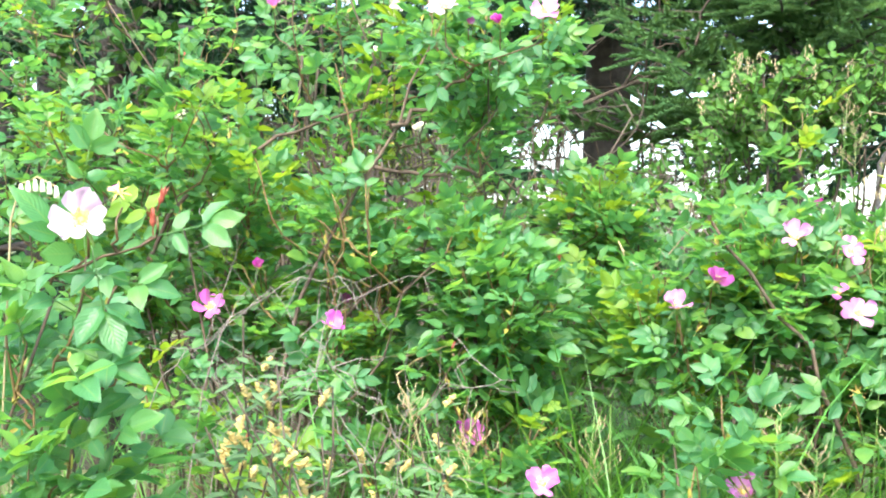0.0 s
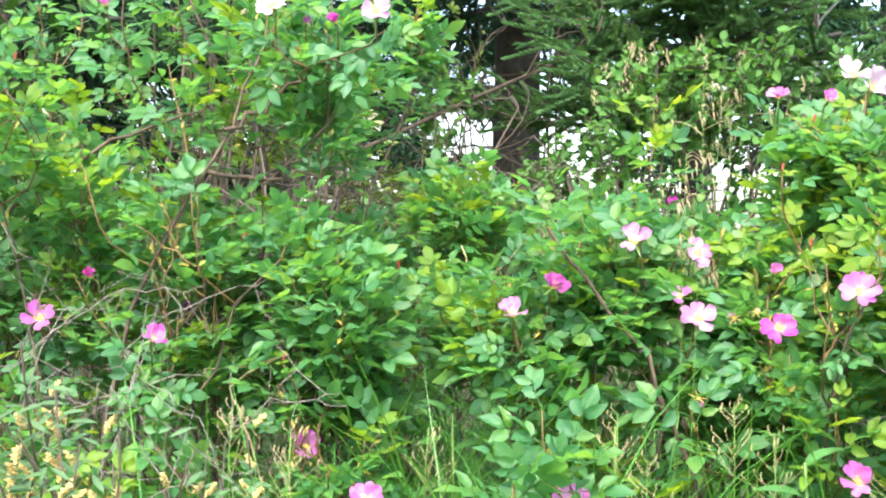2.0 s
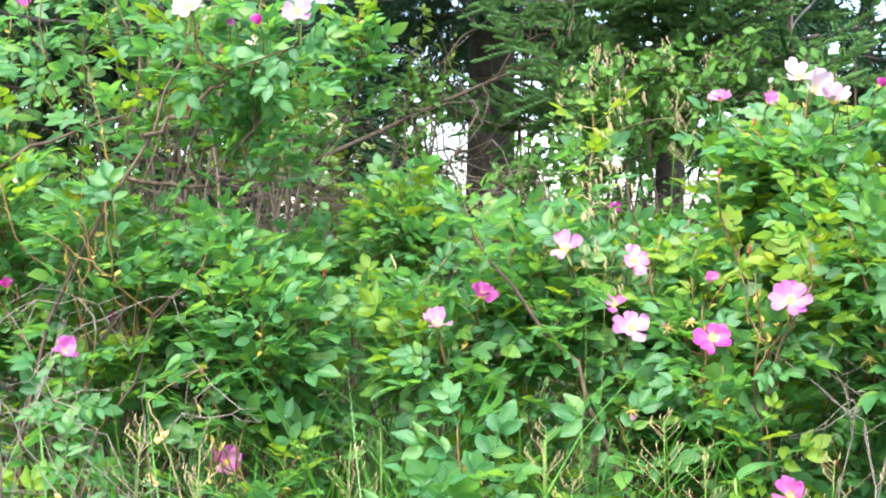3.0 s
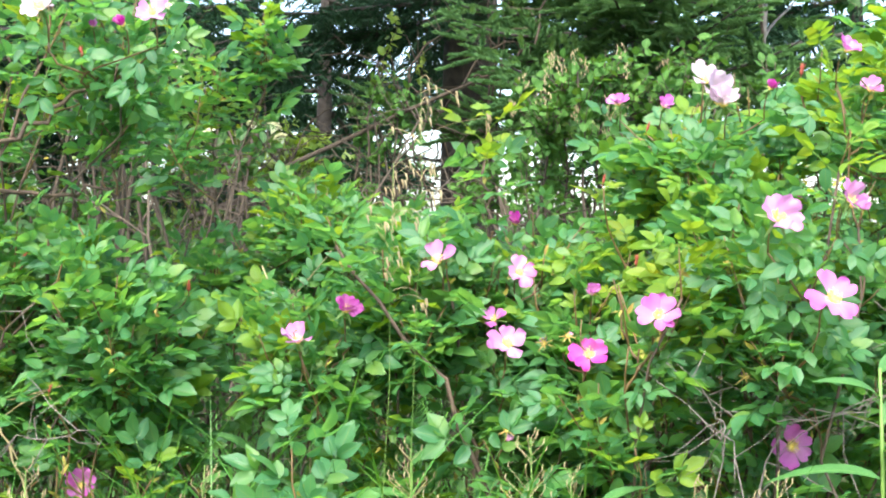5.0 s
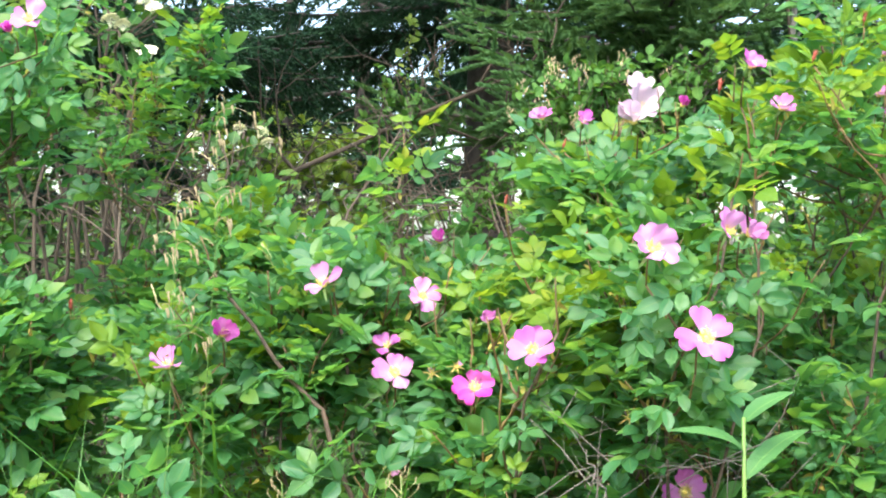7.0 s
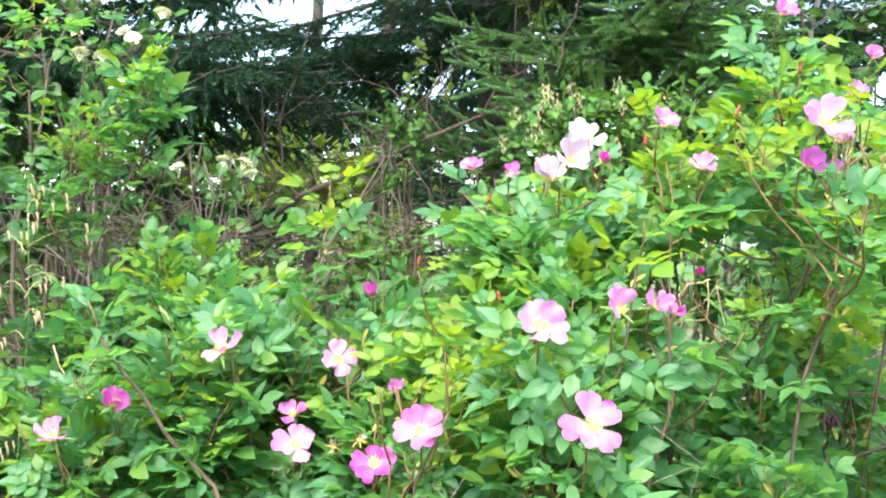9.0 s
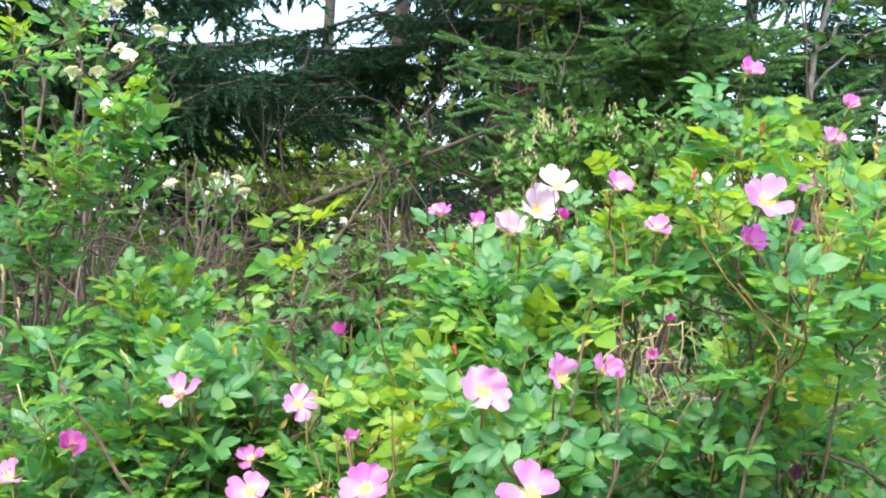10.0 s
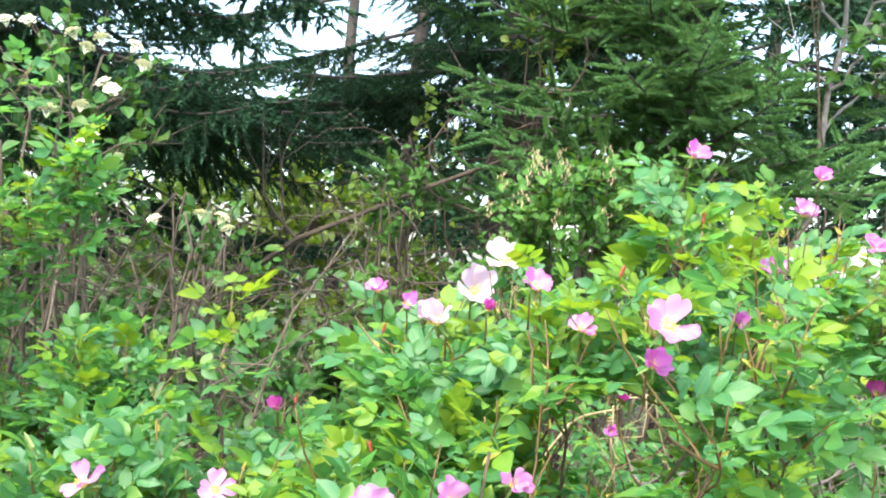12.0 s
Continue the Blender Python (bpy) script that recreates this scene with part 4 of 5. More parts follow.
    piece("branchwork", twigs.mesh("branchwork", M_TWIG), bush, kind="stuff")
    piece("dry_bract", bracts.mesh("dry_bract", M_BRACT), bush, label="small dry tan bracts on the shoots", kind="stuff")
    # the leaves on the open front side are pieces of their own
    leaf_rows.sort(key=lambda q: q[0][1] - 0.35 * q[0][2])
    rest = {True: [[] for _ in ROSE_LEAVES], False: [[] for _ in ROSE_LEAVES]}
    for k, (pos, ax, nrm, sc, fresh) in enumerate(leaf_rows):
        j, m = int(rng.integers(14)), aim(pos, ax, nrm, sc)
        if k < near:
            piece("leaf", (YOUNG_MESH if fresh else ROSE_MESH)[j], bush, Matrix(m.tolist()))
        else:
            rest[fresh][j].append(m)
    for fresh, mat in ((False, M_ROSE_LEAF), (True, M_YOUNG_LEAF)):
        h = Heap()
        for tpl, ms in zip(ROSE_LOW, rest[fresh]):
            h.scatter(tpl, ms)
        if h.n:
            piece("foliage", h.mesh("foliage", mat), bush, kind="stuff")
    return bush


ROSES = []


def plan_rose(*a, **k):
    ROSES.append((a, k))


# tall bush on the left with its crown above head height
plan_rose("tall", -0.35, 2.0, [((-0.55, 1.95, 1.30), (0.38, 0.32, 0.30), 40), ((-0.12, 1.80, 1.30), (0.22, 0.22, 0.15), 30), ((0.03, 1.75, 1.27), (0.10, 0.14, 0.10), 20), ((0.05, 2.2, 1.25), (0.12, 0.15, 0.09), 20), ((0.17, 2.17, 1.36), (0.02, 0.02, 0.07), 6),
                               ((-0.1, 1.9, 1.5), (0.3, 0.2, 0.08), 10), ((-0.35, 1.65, 1.16), (0.22, 0.12, 0.12), 12), ((-0.32, 1.78, 1.07), (0.23, 0.12, 0.09), 32), ((-0.36, 2.0, 1.02), (0.25, 0.1, 0.1), 16)],
          [(0.129, 1.53, 1.333, 0.025, 1, 0.1, 0.25, 25), (-0.002, 1.53, 1.338, 0.026, 0, -0.1, 0.3, 22), (0.069, 1.627, 1.336, 0.015, 3, -0.3, 0.5, 70), (0.028, 1.64, 1.337, 0.012, 2, 0.2, 0.4, 65), (-0.257, 1.7, 1.369, 0.018, 2, 0.1, 0.5, 55)],
          [(-0.028, 1.65, 1.231, 0.016, 0.1), (0.02, 1.62, 1.30, 0.013, -0.2), (-0.4, 1.75, 1.3, 0.015, 0.2)], label="tall wild rose bush with pale blooms at its crown", young=0.2, dense=0.58, along=1, size=0.77,
          extra=[[(-0.26, 1.62, 0.3), (-0.22, 1.6, 0.85), (-0.183, 1.6, 0.975), (-0.127, 1.6, 1.084), (-0.068, 1.6, 1.185), (-0.03, 1.63, 1.30)], [(-0.5, 1.75, 0.9), (-0.379, 1.7, 1.107), (-0.24, 1.7, 1.179), (-0.12, 1.7, 1.23)],
                 [(-0.12, 1.62, 1.13), (-0.02, 1.65, 1.125), (0.05, 1.7, 1.13)], [(-0.07, 1.6, 1.19), (0.0, 1.64, 1.25), (0.08, 1.64, 1.29)]])
# low growth under it
plan_rose("low", -0.35, 1.75, [((-0.30, 1.78, 0.93), (0.30, 0.14, 0.13), 74), ((-0.08, 1.68, 0.88), (0.16, 0.12, 0.10), 38), ((-0.6, 1.9, 1.0), (0.25, 0.25, 0.2), 40), ((-0.2, 1.55, 0.72), (0.35, 0.15, 0.12), 22), ((-0.07, 1.6, 1.01), (0.15, 0.1, 0.09), 36), ((0.06, 1.58, 0.93), (0.09, 0.08, 0.05), 18)],
          [(-0.259, 1.643, 0.993, 0.017, 3, 0.1, 0.6, 62), (-0.327, 1.641, 0.935, 0.027, 2, 0.2, 0.9, 35), (-0.13, 1.451, 0.926, 0.022, 2, 0.6, 0.5, 45), (-0.152, 1.75, 0.942, 0.016, 2, 0.2, 0.4, 60)],
          [(-0.051, 1.62, 1.049, 0.013, 0.9), (-0.07, 1.63, 1.02, 0.011, 0.4), (-0.211, 1.35, 0.797, 0.012, 0.1)], label="low wild rose growth with small lilac blooms", young=0.15, size=0.77)
# middle bush
plan_rose("middle", 0.12, 1.95, [((0.08, 1.66, 0.88), (0.16, 0.12, 0.10), 46), ((0.15, 2.18, 0.99), (0.14, 0.13, 0.09), 36), ((0.2, 1.85, 0.89), (0.14, 0.16, 0.06), 30), ((0.06, 1.5, 0.76), (0.1, 0.08, 0.06), 10), ((0.25, 2.12, 1.05), (0.11, 0.1, 0.07), 30)],
          [(0.042, 1.55, 0.783, 0.027, 2, 0.4, 0.5, 45), (0.132, 1.35, 0.757, 0.028, 2, 0.05, 0.7, 35)],
          [(0.157, 1.6, 1.013, 0.014, 0.05), (0.02, 1.5, 0.9, 0.010, 0.3)], label="middle wild rose bush with upright leafy shoots", young=0.15, size=0.77,
          sprigs=[(0.041, 1.6, 1.032, 0.05, -0.1, 1, 0.7, 1), (0.2, 2.25, 1.12, 0.5, -0.3, 0.8, 1.0, 0), (0.2, 2.25, 1.12, -0.6, -0.3, 0.7, 1.0, 0), (0.2, 2.26, 1.10, 1, -0.3, 0.2, 1.0, 0), (0.22, 2.24, 1.07, -1, -0.4, 0.2, 1.0, 0), (0.19, 2.25, 1.12, 0.0, -0.4, 1, 0.9, 0)],
          extra=[[(0.05, 1.66, 0.7), (0.045, 1.62, 0.95), (0.041, 1.6, 1.035)], [(0.17, 2.2, 0.5), (0.19, 2.24, 0.95), (0.2, 2.25, 1.12)]])
# front slope, full of blooms
plan_rose("front", 0.5, 1.75, [((0.36, 1.60, 0.92), (0.10, 0.12, 0.08), 28), ((0.46, 1.68, 0.97), (0.12, 0.14, 0.09), 40), ((0.58, 1.72, 0.98), (0.13, 0.15, 0.11), 50), ((0.66, 1.58, 0.88), (0.15, 0.13, 0.10), 44), ((0.5, 1.6, 0.78), (0.18, 0.12, 0.09), 18), ((0.62, 1.85, 1.0), (0.1, 0.1, 0.05), 14)],
          [(0.302, 1.495, 0.957, 0.025, 1, -0.2, 1.0, 40), (0.354, 1.522, 0.991, 0.023, 3, 0.25, 0.6, 50), (0.541, 1.549, 0.951, 0.026, 1, 0.05, 0.15, 15), (0.528, 1.6, 0.976, 0.021, 2, -0.1, 0.9, 35), (0.562, 1.67, 1.031, 0.024, 1, 0.3, 0.3, 25),
           (0.571, 1.888, 1.098, 0.020, 3, 0.1, 0.8, 65), (0.460, 1.55, 1.047, 0.028, 1, -0.5, 1.0, 28, 1), (0.631, 1.499, 0.943, 0.025, 3, 0.05, 0.3, 22), (0.644, 1.571, 1.01, 0.019, 1, 0.0, 0.5, 62)],
          [(0.393, 1.569, 1.078, 0.021, -0.5)], [(0.584, 1.535, 0.953, 0.012, -0.3), (0.541, 1.546, 0.85, 0.013, 0.2), (0.61, 1.53, 0.962, 0.011, 0.2)], label="spreading wild rose bush covered in pink blooms", young=0.2, size=0.82, dense=0.68,
          sprigs=[(0.524, 1.8, 1.17, -0.7, -0.2, 0.8, 0.7, 0), (0.526, 1.8, 1.17, 0.75, -0.2, 0.8, 0.75, 0), (0.526, 1.8, 1.18, 0.1, -0.3, 1, 0.5, 1), (0.527, 1.8, 1.10, -1, -0.3, 0.35, 0.75, 0), (0.528, 1.8, 1.07, 1, -0.3, 0.3, 0.75, 0)],
          extra=[[(0.545, 1.78, 0.6), (0.535, 1.8, 0.95), (0.528, 1.8, 1.1), (0.524, 1.8, 1.18)], [(0.58, 1.55, 0.3), (0.53, 1.5, 0.75), (0.475, 1.5, 0.895), (0.41, 1.5, 0.98), (0.341, 1.5, 1.064)], [(0.53, 1.6, 0.4), (0.50, 1.6, 0.8), (0.475, 1.58, 1.0)]])
# rising mound behind
plan_rose("mound", 0.82, 1.8, [((0.775, 1.78, 1.09), (0.08, 0.13, 0.07), 34), ((0.85, 1.66, 1.10), (0.12, 0.14, 0.09), 48), ((0.78, 1.42, 0.98), (0.13, 0.10, 0.10), 40), ((0.98, 1.85, 1.12), (0.15, 0.18, 0.1), 46), ((0.92, 1.42, 1.13), (0.08, 0.08, 0.06), 18), ((0.8, 1.5, 0.8), (0.2, 0.15, 0.12), 16), ((0.80, 1.72, 1.19), (0.13, 0.10, 0.04), 24), ((0.92, 1.55, 1.19), (0.07, 0.08, 0.04), 14), ((0.88, 1.95, 1.0), (0.18, 0.12, 0.1), 40), ((0.86, 1.5, 1.0), (0.12, 0.08, 0.07), 22)],
          [(0.857, 1.294, 1.112, 0.022, 1, 0.4, 0.5, 48, 2), (0.688, 1.378, 0.994, 0.026, 2, 0.1, 0.35, 30), (0.793, 1.312, 1.094, 0.029, 1, 0.1, 0.2, 22), (0.837, 1.281, 1.017, 0.029, 2, 0.2, 0.25, 15), (0.847, 1.89, 1.306, 0.033, 0, 0.1, 0.8, 35), (0.824, 1.74, 1.268, 0.035, 0, 0.3, 0.5, 44), (0.802, 1.586, 1.238, 0.032, 0, -0.5, 0.6, 55),
           (0.854, 1.57, 1.255, 0.015, 3, 0.3, 0.6, 68), (0.903, 1.445, 1.281, 0.021, 2, 0.5, 0.9, 45), (0.947, 1.497, 1.245, 0.019, 1, 0.1, 0.4, 40), (0.706, 1.791, 1.261, 0.019, 2, -0.5, 0.8, 45), (0.753, 1.713, 1.249, 0.018, 2, 0.2, 0.9, 50), (0.898, 1.411, 1.111, 0.020, 1, 0.6, 0.3, 45)],
          [(0.702, 1.61, 1.047, 0.014, 0.1), (0.66, 1.6, 1.146, 0.011, 0.2), (0.73, 1.7, 1.22, 0.012, 0.3), (0.9, 1.6, 1.28, 0.014, 0.1), (0.75, 1.55, 1.11, 0.012, -0.3)], [(0.785, 1.405, 0.929, 0.014, 0.1)], label="mounded wild rose bush with white and pink blooms", young=0.38, size=0.79, dense=0.6)
plan_rose("ridge", 1.1, 1.75, [((1.05, 1.66, 1.18), (0.10, 0.12, 0.08), 34), ((1.05, 1.65, 1.30), (0.015, 0.015, 0.02), 3), ((1.2, 1.98, 1.24), (0.13, 0.16, 0.1), 42), ((1.0, 1.42, 1.14), (0.08, 0.07, 0.05), 20), ((1.34, 1.95, 1.22), (0.16, 0.18, 0.1), 30), ((1.05, 1.75, 1.08), (0.16, 0.16, 0.08), 12), ((1.12, 1.5, 1.17), (0.08, 0.1, 0.04), 6), ((1.2, 2.4, 1.08), (0.3, 0.1, 0.1), 14), ((1.06, 1.5, 1.24), (0.10, 0.14, 0.05), 16), ((1.22, 1.95, 1.33), (0.1, 0.12, 0.05), 14)],
          [(1.05, 1.657, 1.429, 0.021, 2, 0.5, 0.9, 45), (1.251, 2.161, 1.409, 0.029, 1, 0.2, 0.5, 30), (1.263, 2.1, 1.455, 0.020, 2, 0.1, 0.8, 50), (1.316, 2.0, 1.362, 0.020, 2, 0.3, 0.5, 45), (1.188, 1.967, 1.32, 0.024, 1, -0.2, 0.5, 40), (1.008, 1.247, 1.262, 0.026, 2, 0.1, 0.4, 30),
           (1.0, 1.27, 1.232, 0.018, 2, 0.3, 0.3, 50), (1.11, 1.67, 1.258, 0.015, 2, 0.1, 0.5, 60), (1.187, 1.987, 1.212, 0.015, 2, 0.1, 0.4, 60), (1.33, 2.0, 1.172, 0.022, 3, 0.2, 0.3, 40), (1.001, 2.15, 1.078, 0.016, 2, 0.1, 0.2, 60), (1.008, 2.0, 1.136, 0.015, 3, 0.2, 0.5, 60)],
          [(1.06, 1.6, 1.36, 0.013, 0.1), (0.98, 1.5, 1.3, 0.012, 0.3)], [(0.961, 1.7, 1.01, 0.015, 0.3), (0.93, 1.85, 0.93, 0.014, 0.1)], label="high ridge of wild roses with fresh yellowish tips", young=0.52, along=2, size=0.76, dense=0.6, canes=2,
          sprigs=[(1.047, 1.655, 1.412, -1, -0.2, 0.25, 0.9, 0), (1.05, 1.66, 1.40, 0.9, -0.2, 0.1, 0.9, 1), (1.048, 1.66, 1.39, -0.9, -0.3, -0.1, 1.0, 0), (1.05, 1.66, 1.38, 1, -0.3, -0.1, 1.0, 1), (1.05, 1.66, 1.36, 0.3, -0.9, 0.0, 0.9, 1)])
plan_rose("under", 0.78, 1.7, [((0.754, 1.76, 0.95), (0.14, 0.12, 0.1), 30), ((1.2, 2.65, 0.88), (0.35, 0.15, 0.16), 46), ((1.18, 2.2, 0.70), (0.26, 0.15, 0.16), 44), ((1.2, 1.85, 0.6), (0.2, 0.1, 0.14), 20), ((0.98, 1.7, 0.80), (0.12, 0.12, 0.06), 8), ((0.7, 1.5, 0.74), (0.22, 0.14, 0.1), 9)],
          [(0.747, 1.85, 0.955, 0.021, 3, 0.2, 0.4, 55), (0.848, 1.452, 0.848, 0.027, 2, 0.1, 0.1, 20), (0.36, 1.35, 0.754, 0.027, 2, 0.1, 0.7, 40), (0.698, 1.4, 0.774, 0.027, 2, -0.1, 0.6, 40), (1.169, 1.9, 0.953, 0.014, 2, 0.2, 0.2, 40)], [], label="shaded low wild rose shoots", young=0.05, along=0)
# foreground shoots
plan_rose("near", -0.3, 1.0, [((-0.30, 0.98, 0.89), (0.07, 0.05, 0.05), 4), ((-0.28, 0.95, 0.80), (0.07, 0.05, 0.04), 4), ((-0.29, 0.95, 0.97), (0.05, 0.03, 0.025), 2), ((-0.38, 1.1, 0.85), (0.07, 0.06, 0.1), 4)],
          [(-0.256, 0.902, 1.042, 0.031, 0, 0.2, 0.0, 30)], [(-0.211, 0.947, 1.043, 0.016, 0.0), (-0.205, 0.95, 1.062, 0.015, 0.4), (-0.235, 0.97, 0.935, 0.013, 0.0)], [(-0.235, 0.93, 1.066, 0.012, 0.2)], label="slender rose shoot with a large white bloom", sprigs=[(-0.215, 0.955, 1.03, 1, -0.1, 0.2, 1.05, 0), (-0.26, 0.92, 1.0, 1, -0.2, -0.05, 1.0, 0), (-0.26, 0.92, 1.0, -1, -0.2, 0.0, 1.0, 0), (-0.27, 0.94, 1.06, 0.2, -0.2, 0.9, 0.9, 0), (-0.28, 0.92, 0.94, 0.9, -0.3, -0.1, 1.05, 0)], near=260, young=0.0, size=1.1, canes=3, clear=0.9, free=0.06, tilt=0.7, per=5)
plan_rose("sprig", 0.34, 1.28, [((0.345, 1.28, 0.80), (0.02, 0.02, 0.012), 1), ((0.30, 1.26, 0.755), (0.03, 0.02, 0.015), 1), ((0.36, 1.27, 0.74), (0.03, 0.02, 0.015), 1)],
          [], [], [], label="single bright green rose sprig in grass", size=0.95, young=0.0, canes=2, tilt=0.7,
          sprigs=[(0.335, 1.27, 0.775, -1, -0.4, 0.0, 0.95, 0), (0.335, 1.27, 0.765, -0.5, -0.7, -0.1, 1.0, 0), (0.34, 1.27, 0.785, 0.6, -0.5, 0.25, 0.95, 0), (0.34, 1.27, 0.765, 1, -0.3, 0.0, 0.9, 0), (0.337, 1.27, 0.790, 0.1, -0.2, 0.9, 0.8, 0), (0.33, 1.27, 0.790, -0.7, -0.2, 0.6, 0.9, 0)])
# leafy arching shoots under the ridge
plan_rose("skirt", 1.12, 1.8, [((1.06, 1.62, 0.94), (0.12, 0.08, 0.09), 30), ((1.24, 1.85, 0.99), (0.14, 0.10, 0.10), 30), ((0.99, 1.45, 0.86), (0.10, 0.06, 0.07), 20), ((1.14, 1.66, 0.80), (0.14, 0.08, 0.07), 24)],
          [], [], [], label="low arching wild rose shoots under a ridge", young=0.08, size=0.76, canes=1, dense=0.8, along=2,
          extra=[[(0.88, 1.62, 0.55), (0.93, 1.58, 0.80), (1.04, 1.56, 0.93), (1.17, 1.58, 0.97), (1.29, 1.62, 0.95)], [(1.38, 1.85, 0.5), (1.33, 1.75, 0.85), (1.22, 1.66, 0.99), (1.08, 1.6, 1.03)], [(1.0, 1.6, 0.5), (1.06, 1.56, 0.72), (1.17, 1.55, 0.82), (1.30, 1.58, 0.86)]])

# leaves leave the blooms free towards the open meadow side
HOLLOW = [(0.96, 2.25, 1.08, 0.03), (1.006, 2.25, 1.105, 0.03), (1.05, 2.25, 1.125, 0.03), (1.08, 2.25, 1.11, 0.03), (1.012, 2.25, 1.03, 0.03)]     # gap round the hanging dead twig
OPEN_STEM = [(-0.183, 1.6, 0.975, 0.0), (-0.155, 1.6, 1.03, 0.0), (-0.127, 1.6, 1.084, 0.0), (-0.097, 1.6, 1.135, 0.0), (-0.068, 1.6, 1.185, 0.0)]     # bare thorny cane at the front
KEPT_FREE = [b for a, _ in ROSES for b in a[4]] + OPEN_STEM + HOLLOW
MARKS = np.array([b[:3] for b in KEPT_FREE] * 2)
MARK_SIZE = np.array([b[3] for b in KEPT_FREE] * 2)
MARK_REACH = np.array([0.0] * (len(MARKS) - len(HOLLOW)) + [1.15] * len(HOLLOW))
HALF = len(MARKS) // 2
OPEN_SIDE = np.zeros_like(MARKS)
OPEN_SIDE[:HALF, 0] = np.clip(0.2 + 0.55 * MARKS[:HALF, 0], 0.08, 0.9)
OPEN_SIDE[HALF:, 0] = np.clip(0.6 + 0.45 * MARKS[HALF:, 0], 0.15, 0.95)
OPEN_SIDE[:HALF, 2], OPEN_SIDE[HALF:, 2] = 1.05, 1.22
OPEN_SIDE[-len(HOLLOW):] = (0.90, 0.26, 1.23)
OPEN_SIDE -= MARKS
OPEN_SIDE /= np.linalg.norm(OPEN_SIDE, axis=1, keepdims=True)
for a, k in ROSES:
    rose_bush(*a, **k)
shrub(1.3, 3.05, [((1.3, 3.05, 1.15), (0.24, 0.14, 0.11), 60)], M_SHRUB_LEAF, "green undergrowth shrub behind the rose ridge", scale=0.7, per=8)

# ---- willow with tan catkins ----


def willow(x, y, shoots, label):
    ob = thing("willow_shrub", x, y, 0, label, "shrub")
    leaves = Heap()
    for tx, ty, tz in shoots:
        h = Heap()
        spine = curve((x + rng.normal(0, 0.03), y + rng.normal(0, 0.03), -0.02), (tx, ty, tz), (*rng.normal(0, 0.06, 2), 0), 16, 0.006)
        tube(h, spine, 0.0026, 0.0010, 5)
        piece("stem", h.mesh("stem", M_THICKET), ob)
        for j in range(32):
            s = spine[-1] + (spine[-5] - spine[-1]) * rng.uniform(0, 1) + rng.normal(0, 0.012, 3)
            a = rng.uniform(0, 6.28)
            d = np.array([math.cos(a), math.sin(a), rng.uniform(-0.1, 0.9)])
            leaves.scatter(LANCE[j % 3], [aim(s, d, (0, -0.5, 1), rng.uniform(0.3, 0.58))])
            if j % 6 == 0:
                cat = Heap()
                e = s + unit(d + (0, 0, 0.9)) * rng.uniform(0.012, 0.019)
                for i in range(34):
                    c = s + (e - s) * (i / 33) + rng.normal(0, 0.0007, 3)
                    b = rng.uniform(0, 6.28)
                    n = 0.0056 * math.sin(0.45 + 2.4 * i / 33) * rng.uniform(0.5, 1.1)
                    tube(cat, [c, c + (n * math.cos(b), n * math.sin(b), 0.0022)], 0.0019, 0.0005, 3)
                piece("catkin", cat.mesh("catkin", M_CATKIN), ob)
    piece("leaves", leaves.mesh("willow_leaves", M_WILLOW_LEAF), ob, label="narrow grey-green leaves", kind="stuff")
    return ob


willow(-0.12, 1.1, [(-0.159, 1.07, 0.958), (-0.19, 1.08, 0.90), (-0.125, 1.06, 0.915), (-0.075, 1.08, 0.893), (-0.10, 1.05, 0.87), (-0.16, 1.06, 0.88), (-0.20, 1.1, 0.85), (-0.13, 1.09, 0.84), (-0.09, 1.12, 0.84), (-0.14, 1.13, 0.92)], "grey-green willow shoots with tan catkins")
willow(0.0, 1.25, [(-0.03, 1.2, 0.84), (-0.01, 1.22, 0.82), (-0.06, 1.2, 0.80), (0.03, 1.2, 0.80), (-0.02, 1.18, 0.78), (0.015, 1.24, 0.85)], "small grey-green willow shoots with tan catkins")

# ---- dead stalks and twigs ----


def dead_twig(pts, label, r=0.0022, side=5, mat=None):
    h = Heap()
    pts = np.asarray(pts, float)
    s = np.linspace(0, 1, 16)
    q = np.stack([np.interp(s, np.linspace(0, 1, len(pts)), pts[:, i]) for i in range(3)], 1)
    for _ in range(2):
        q[1:-1] = 0.25 * q[:-2] + 0.5 * q[1:-1] + 0.25 * q[2:]
    q[1:-1] += rng.normal(0, 0.0035, (14, 3))
    tube(h, q, r, r * 0.5, 5)
    ob = thing("dead_twig", *q[0], label, "twig", "dead twigs")
    piece("stem", h.mesh("stem", mat or M_DEAD), ob)
    for k in range(side):
        h = Heap()
        a = q[rng.integers(3, 15)]
        b = a + rng.normal(0, 0.045, 3)
        c = b + rng.normal(0, 0.025, 3)
        tube(h, [a, 0.5 * (a + b) + rng.normal(0, 0.005, 3), b, c], r * 0.55, r * 0.25, 4)
        tw = piece("side_twig", h.mesh("side_twig", mat or M_DEAD), ob)
        h = Heap()
        tube(h, [b, b + rng.normal(0, 0.02, 3)], r * 0.4, r * 0.2, 3)
        piece("twig_tip", h.mesh("twig_tip", mat or M_DEAD), tw)
    return ob


